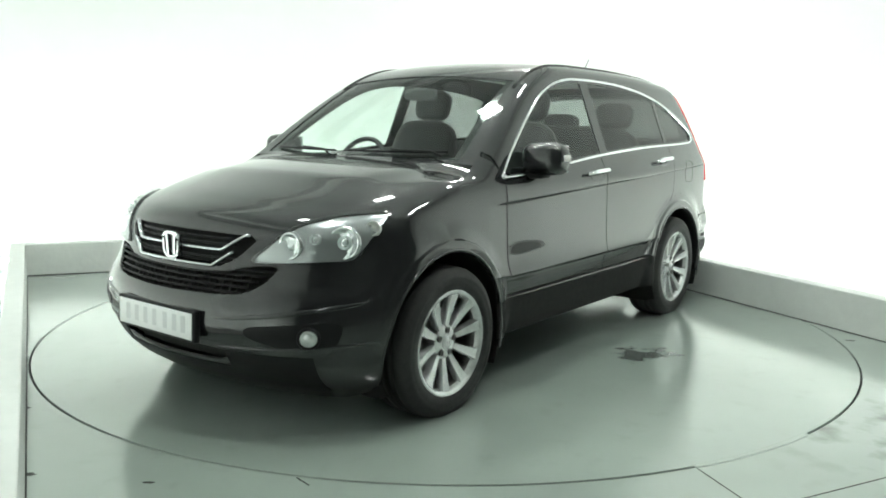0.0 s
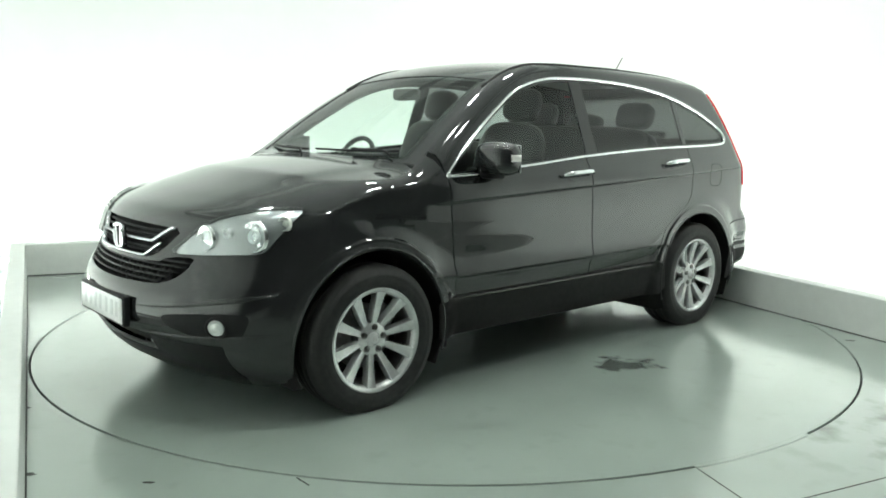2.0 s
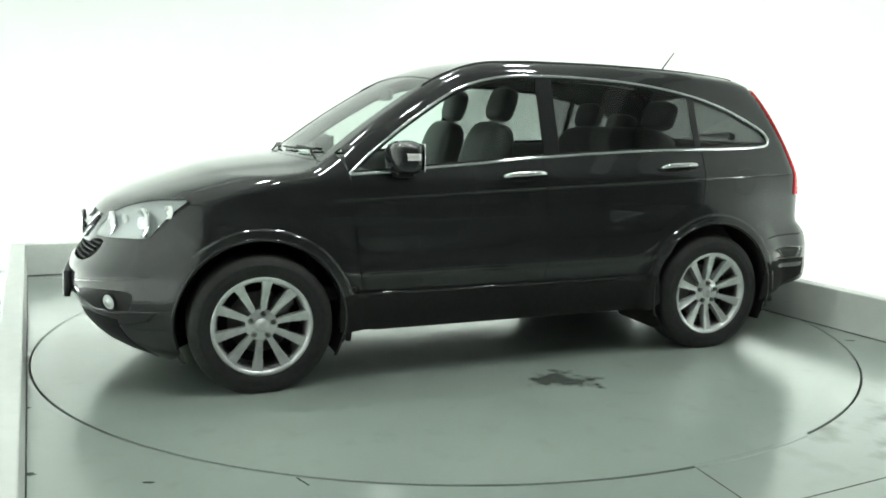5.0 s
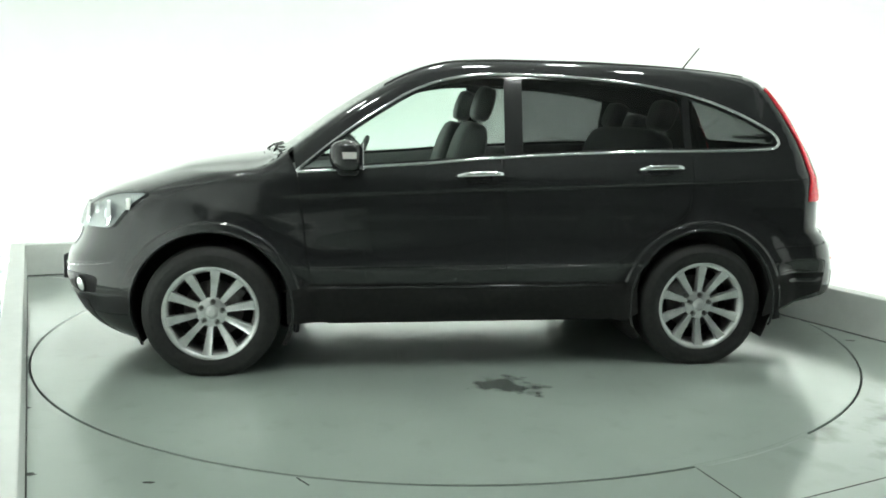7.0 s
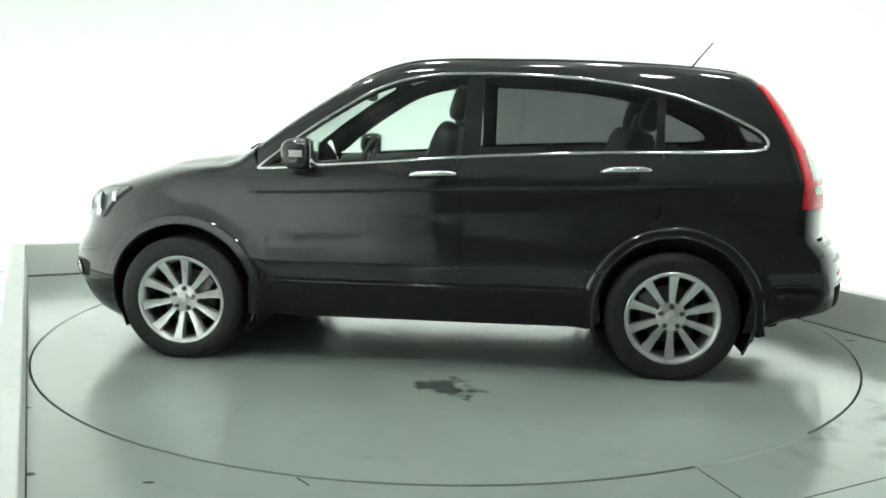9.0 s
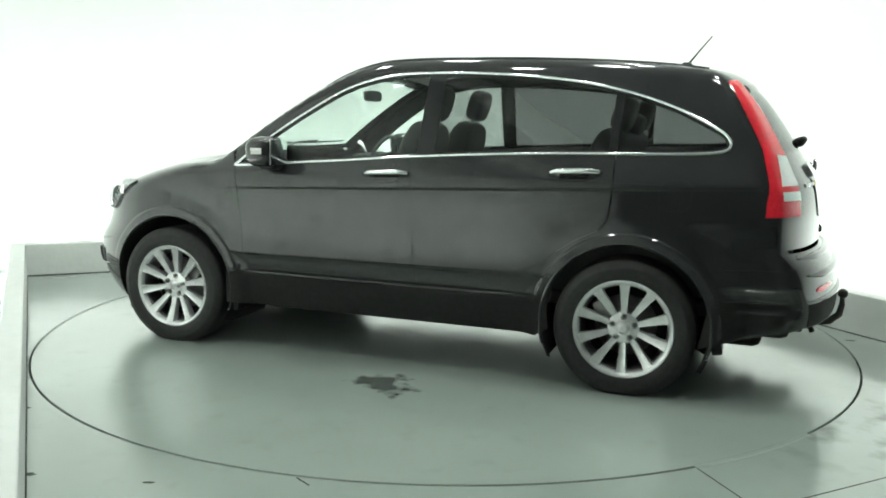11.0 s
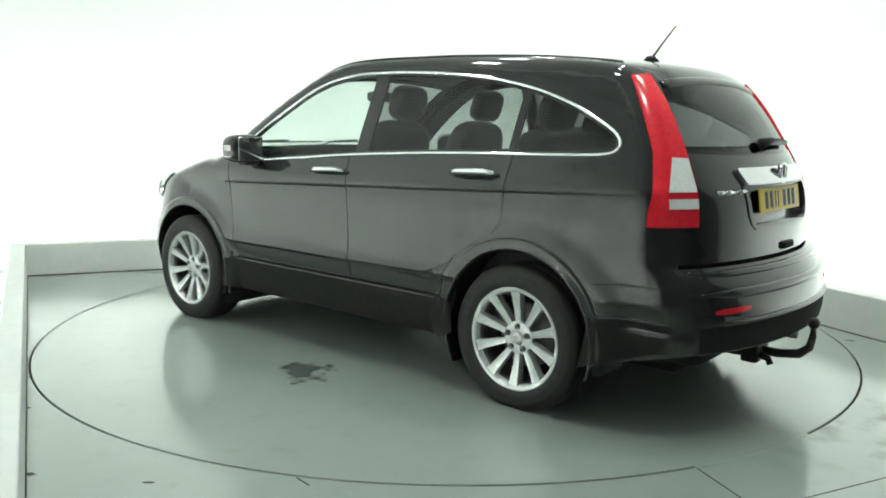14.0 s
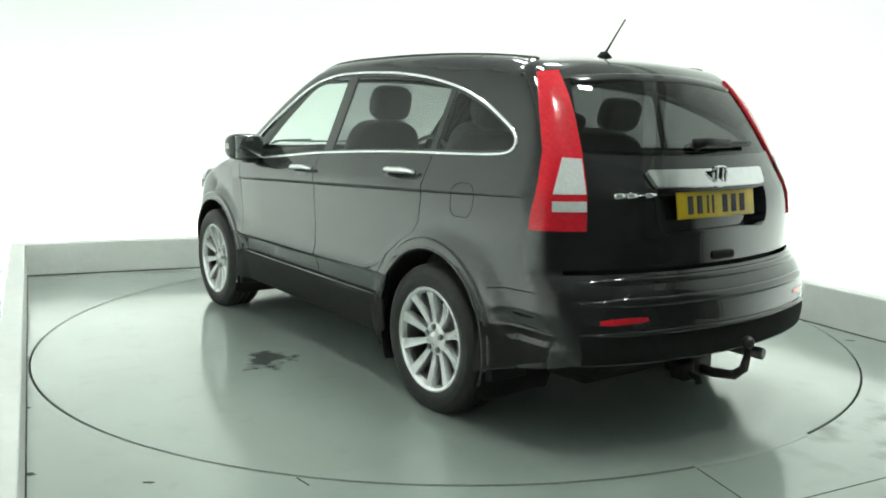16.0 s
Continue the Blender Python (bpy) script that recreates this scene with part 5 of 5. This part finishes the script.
    block(bm, (q[0] - 0.002, 0, 0.775), (0.03, 0.13, 0.035), None, 0.01)
    part("latch", bm, LINER_SHADE, tg)
    # tail lamps on both corners
    for s in (1, -1):
        tail_lamp(car, s)
        refl = rounded([(0.69, 0.570), (0.50, 0.576), (0.50, 0.554), (0.69, 0.546)], 1)
        skin("reflector", 3, refl, RED_LENS, car, step=0.02, lift=0.005, mirror=s < 0, thick=0.006, label="red bumper reflector")
    # tow bar
    tb = empty("tow_bar", (0, 0, 0), car)
    bm = bmesh.new()
    tube(bm, [(-2.02, 0, 0.26), (-2.20, 0, 0.255), (-2.30, 0, 0.27), (-2.345, 0, 0.31), (-2.355, 0, 0.365), (-2.355, 0, 0.40)], 0.019, 12,
         radii=[0.022, 0.022, 0.021, 0.019, 0.016, 0.014])
    part("neck", bm, IRON, tb)
    bm = bmesh.new()
    bmesh.ops.create_uvsphere(bm, u_segments=20, v_segments=12, radius=0.027, matrix=Matrix.Translation((-2.355, 0, 0.425)))
    part("ball", bm, IRON, tb, "black greasy tow ball")
    bm = bmesh.new()
    block(bm, (-2.06, 0, 0.275), (0.16, 0.14, 0.10), None, 0.012)
    block(bm, (-2.00, 0, 0.33), (0.06, 0.9, 0.06), None, 0.01)
    part("bracket", bm, IRON, tb)
    bm = bmesh.new()
    block(bm, (-2.12, 0.11, 0.265), (0.08, 0.07, 0.085), None, 0.012)
    tube(bm, [(-2.16, 0.11, 0.26), (-2.20, 0.11, 0.25), (-2.21, 0.11, 0.225)], 0.016, 8)
    part("socket", bm, TRIM, tb, "black towing socket")
    bm = bmesh.new()
    tube(bm, [(-1.9, -0.42, 0.26), (-2.16, -0.42, 0.262)], 0.028, 14)
    tube(bm, [(-1.6, 0.0, 0.26), (-1.8, -0.2, 0.255), (-1.95, -0.40, 0.258)], 0.025, 12)
    part("exhaust", bm, STEEL, car, "steel exhaust pipe")


def tail_lamp(car, s):
    """Tall lamp on the rear corner: red with a clear middle."""
    c2 = radians(148)
    c, sn = math.cos(c2), math.sin(c2)

    def project(v):
        a, z = v[:, 0], v[:, 1]
        lo, hi = np.full(len(v), 0.0), np.full(len(v), 2.6)
        for _ in range(34):
            mid = (lo + hi) / 2
            f = shape(-0.6 + mid * c - a * sn, mid * sn + a * c, z)
            lo, hi = np.where(f < 0, mid, lo), np.where(f < 0, hi, mid)
        mid = (lo + hi) / 2
        return np.stack([-0.6 + mid * c - a * sn, mid * sn + a * c, z], -1)

    def flat(p):
        x, y, z = p
        return (-(x + 0.6) * sn + y * c, z)
    out = [(-1.695, 0.63, 1.515), (-1.785, 0.69, 1.37), (-1.865, 0.74, 1.20), (-1.90, 0.79, 1.08), (-1.915, 0.83, 0.97), (-1.918, 0.84, 0.90)]
    inn = [(-2.063, 0.678, 0.90), (-2.036, 0.657, 1.07), (-1.975, 0.628, 1.20), (-1.90, 0.598, 1.33), (-1.838, 0.578, 1.42), (-1.752, 0.558, 1.525)]
    ring = [flat(p) for p in out + inn]
    tl = empty("tail_lamp", (0, 0, 0), car)
    mir = s < 0
    clear = [flat(p) for p in ((-1.973, 0.775, 1.038), (-2.043, 0.667, 1.038), (-1.985, 0.640, 1.17), (-1.942, 0.705, 1.175))]
    clear2 = [flat(p) for p in ((-1.983, 0.785, 0.973), (-2.056, 0.675, 0.973), (-2.050, 0.672, 1.012), (-1.978, 0.782, 1.012))]
    # keep the clear windows inside the outline
    skin("red_lens", 1, ring, RED_LENS, tl, step=0.022, lift=0.008, mirror=mir, project=project, thick=0.012, label="tall red tail lamp lens")
    skin("clear_lens", 1, clear, WHITE_LENS, tl, step=0.02, lift=0.012, mirror=mir, project=project, thick=0.005, label="clear reversing lamp lens")
    skin("clear_strip", 1, clear2, WHITE_LENS, tl, step=0.02, lift=0.012, mirror=mir, project=project, thick=0.005)


def cushion(bm, centre, size, rot=None, soft=0.5):
    m = Matrix.Translation(centre) @ (rot or Matrix())
    sub = bmesh.ops.create_uvsphere(bm, u_segments=24, v_segments=16, radius=1.0)["verts"]
    for v in sub:
        q = [math.copysign(abs(t) ** soft, t) for t in v.co]
        v.co = m @ Vector((q[0] * size[0] / 2, q[1] * size[1] / 2, q[2] * size[2] / 2))
    return bm


def build_cabin(car):
    lean = Euler((0, radians(-17), 0)).to_matrix().to_4x4()
    for y in (0.37, -0.37):
        st = empty("front_seat", (0.17, y, 0), car)
        bm = bmesh.new()
        cushion(bm, (0.16, 0, 0.66), (0.54, 0.50, 0.20))
        part("cushion", bm, SEAT, st)
        bm = bmesh.new()
        cushion(bm, (-0.19, 0, 0.99), (0.17, 0.48, 0.66), lean)
        part("backrest", bm, SEAT, st)
        bm = bmesh.new()
        cushion(bm, (-0.33, 0, 1.41), (0.11, 0.26, 0.20), lean, 0.6)
        part("headrest", bm, SEAT, st)
        bm = bmesh.new()
        for dy in (-0.06, 0.06):
            tube(bm, [(-0.275, dy, 1.22), (-0.325, dy, 1.38)], 0.007, 8)
        part("headrest_posts", bm, CHROME, st)
    bench = empty("rear_seat", (0, 0, 0), car)
    bm = bmesh.new()
    cushion(bm, (-0.72, 0, 0.68), (0.52, 1.30, 0.22), None, 0.35)
    part("cushion", bm, SEAT, bench)
    bm = bmesh.new()
    cushion(bm, (-1.08, 0, 0.98), (0.18, 1.30, 0.62), lean, 0.35)
    part("backrest", bm, SEAT, bench)
    for y in (-0.42, 0.0, 0.42):
        bm = bmesh.new()
        cushion(bm, (-1.21, y, 1.36 if y else 1.31), (0.11, 0.28, 0.18 if y else 0.12), lean, 0.6)
        part("headrest", bm, SEAT, bench)
    bm = bmesh.new()
    block(bm, (0.80, 0, 0.92), (0.42, 1.38, 0.22), Euler((0, radians(5), 0)).to_matrix(), 0.06, 4)
    block(bm, (0.66, 0, 0.78), (0.20, 0.30, 0.34), None, 0.04, 3)
    block(bm, (0.62, -0.37, 1.04), (0.14, 0.34, 0.09), None, 0.03, 3)
    part("dashboard", bm, CABIN, car, "dark grey dashboard")
    # steering wheel on the car's right
    sw = empty("steering_wheel", (0.55, -0.37, 1.03), car)
    sw.rotation_euler.y = radians(-24)
    bm = bmesh.new()
    tube(bm, [(0, 0.185 * math.cos(2 * math.pi * k / 36), 0.185 * math.sin(2 * math.pi * k / 36)) for k in range(36)], 0.015, 8, closed=True)
    part("rim", bm, CABIN, sw)
    bm = bmesh.new()
    block(bm, (0.02, 0, 0), (0.05, 0.15, 0.12), None, 0.02, 3)
    for a in (0, 180, 270):
        c, s = math.cos(radians(a)), math.sin(radians(a))
        tube(bm, [(0.01, 0.05 * c, 0.05 * s), (0.0, 0.18 * c, 0.18 * s)], 0.013, 8)
    part("hub", bm, CABIN, sw)
    bm = bmesh.new()
    cushion(bm, (0.43, 0, 1.46), (0.03, 0.24, 0.07), None, 0.5)
    part("interior_mirror", bm, CABIN, car, "black interior mirror")
    # cabin floor, firewall, headlining and bulkheads
    bm = bmesh.new()
    block(bm, (-0.2, 0, 0.42), (3.0, 1.36, 0.08), None, 0.02)
    block(bm, (-1.5, 0, 0.66), (0.7, 1.30, 0.40), None, 0.04)
    part("cabin_floor", bm, CABIN, car)
    bm = bmesh.new()
    block(bm, (1.02, 0, 0.72), (0.05, 1.30, 0.56), None, 0.01)
    part("bulkhead", bm, LINER_SHADE, car)
    lining = [(0.27, -0.53), (0.27, 0.53), (-1.6, 0.50), (-1.6, -0.50)]
    skin("headlining", 2, lining, LINING, car, step=0.1, lift=-0.035, thick=0)
    for s in (1, -1):
        bm = bmesh.new()
        rows = []
        for x in np.linspace(-1.55, 0.82, 40):
            z1 = float(DLO_LOW(x)) - 0.005
            y1 = float(side_y(np.array([x]), np.array([z1]))[0]) - 0.02
            rows.append([bm.verts.new((x, s * y1, z1)), bm.verts.new((x, s * (y1 - 0.06), z1 + 0.0)), bm.verts.new((x, s * (y1 - 0.09), z1 - 0.06)), bm.verts.new((x, s * 0.67, 0.45))])
        for p, q in zip(rows, rows[1:]):
            for j in range(3):
                bm.faces.new((p[j], p[j + 1], q[j + 1], q[j]))
        bmesh.ops.recalc_face_normals(bm, faces=bm.faces)
        part("door_card", bm, CABIN, car, "dark grey inner door lining")
    bm = bmesh.new()
    block(bm, (0.0, 0, 0.29), (3.9, 1.06, 0.16), None, 0.04)
    block(bm, (-0.05, 0, 0.27), (1.6, 1.56, 0.08), None, 0.03)
    block(bm, (1.80, 0, 0.50), (0.35, 1.0, 0.5), None, 0.04)
    block(bm, (-1.90, 0, 0.50), (0.35, 1.20, 0.44), None, 0.04)
    part("underbody", bm, LINER_SHADE, car, "dark underbody")


def build_car():
    car = tagged(empty("car"), "black five-door family SUV with chrome trim standing on the turntable", "car")
    for s in (1, -1):
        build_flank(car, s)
        wheel(car, WB, s)
        wheel(car, -WB, s)
    build_top(car)
    build_nose(car)
    build_tail(car)
    build_cabin(car)
    return car


build_room()
DECK_THING = build_turntable()
CAR = build_car()


def motions():
    walk(DECK_THING, [(t, pose(0, 0, 0, 0, 0, a)) for t, a in TURN])
    walk(CAR, [(t, pose(0, 0, 0, 0, 0, a) @ Matrix.Translation(OFFSET)) for t, a in TURN])


motions()
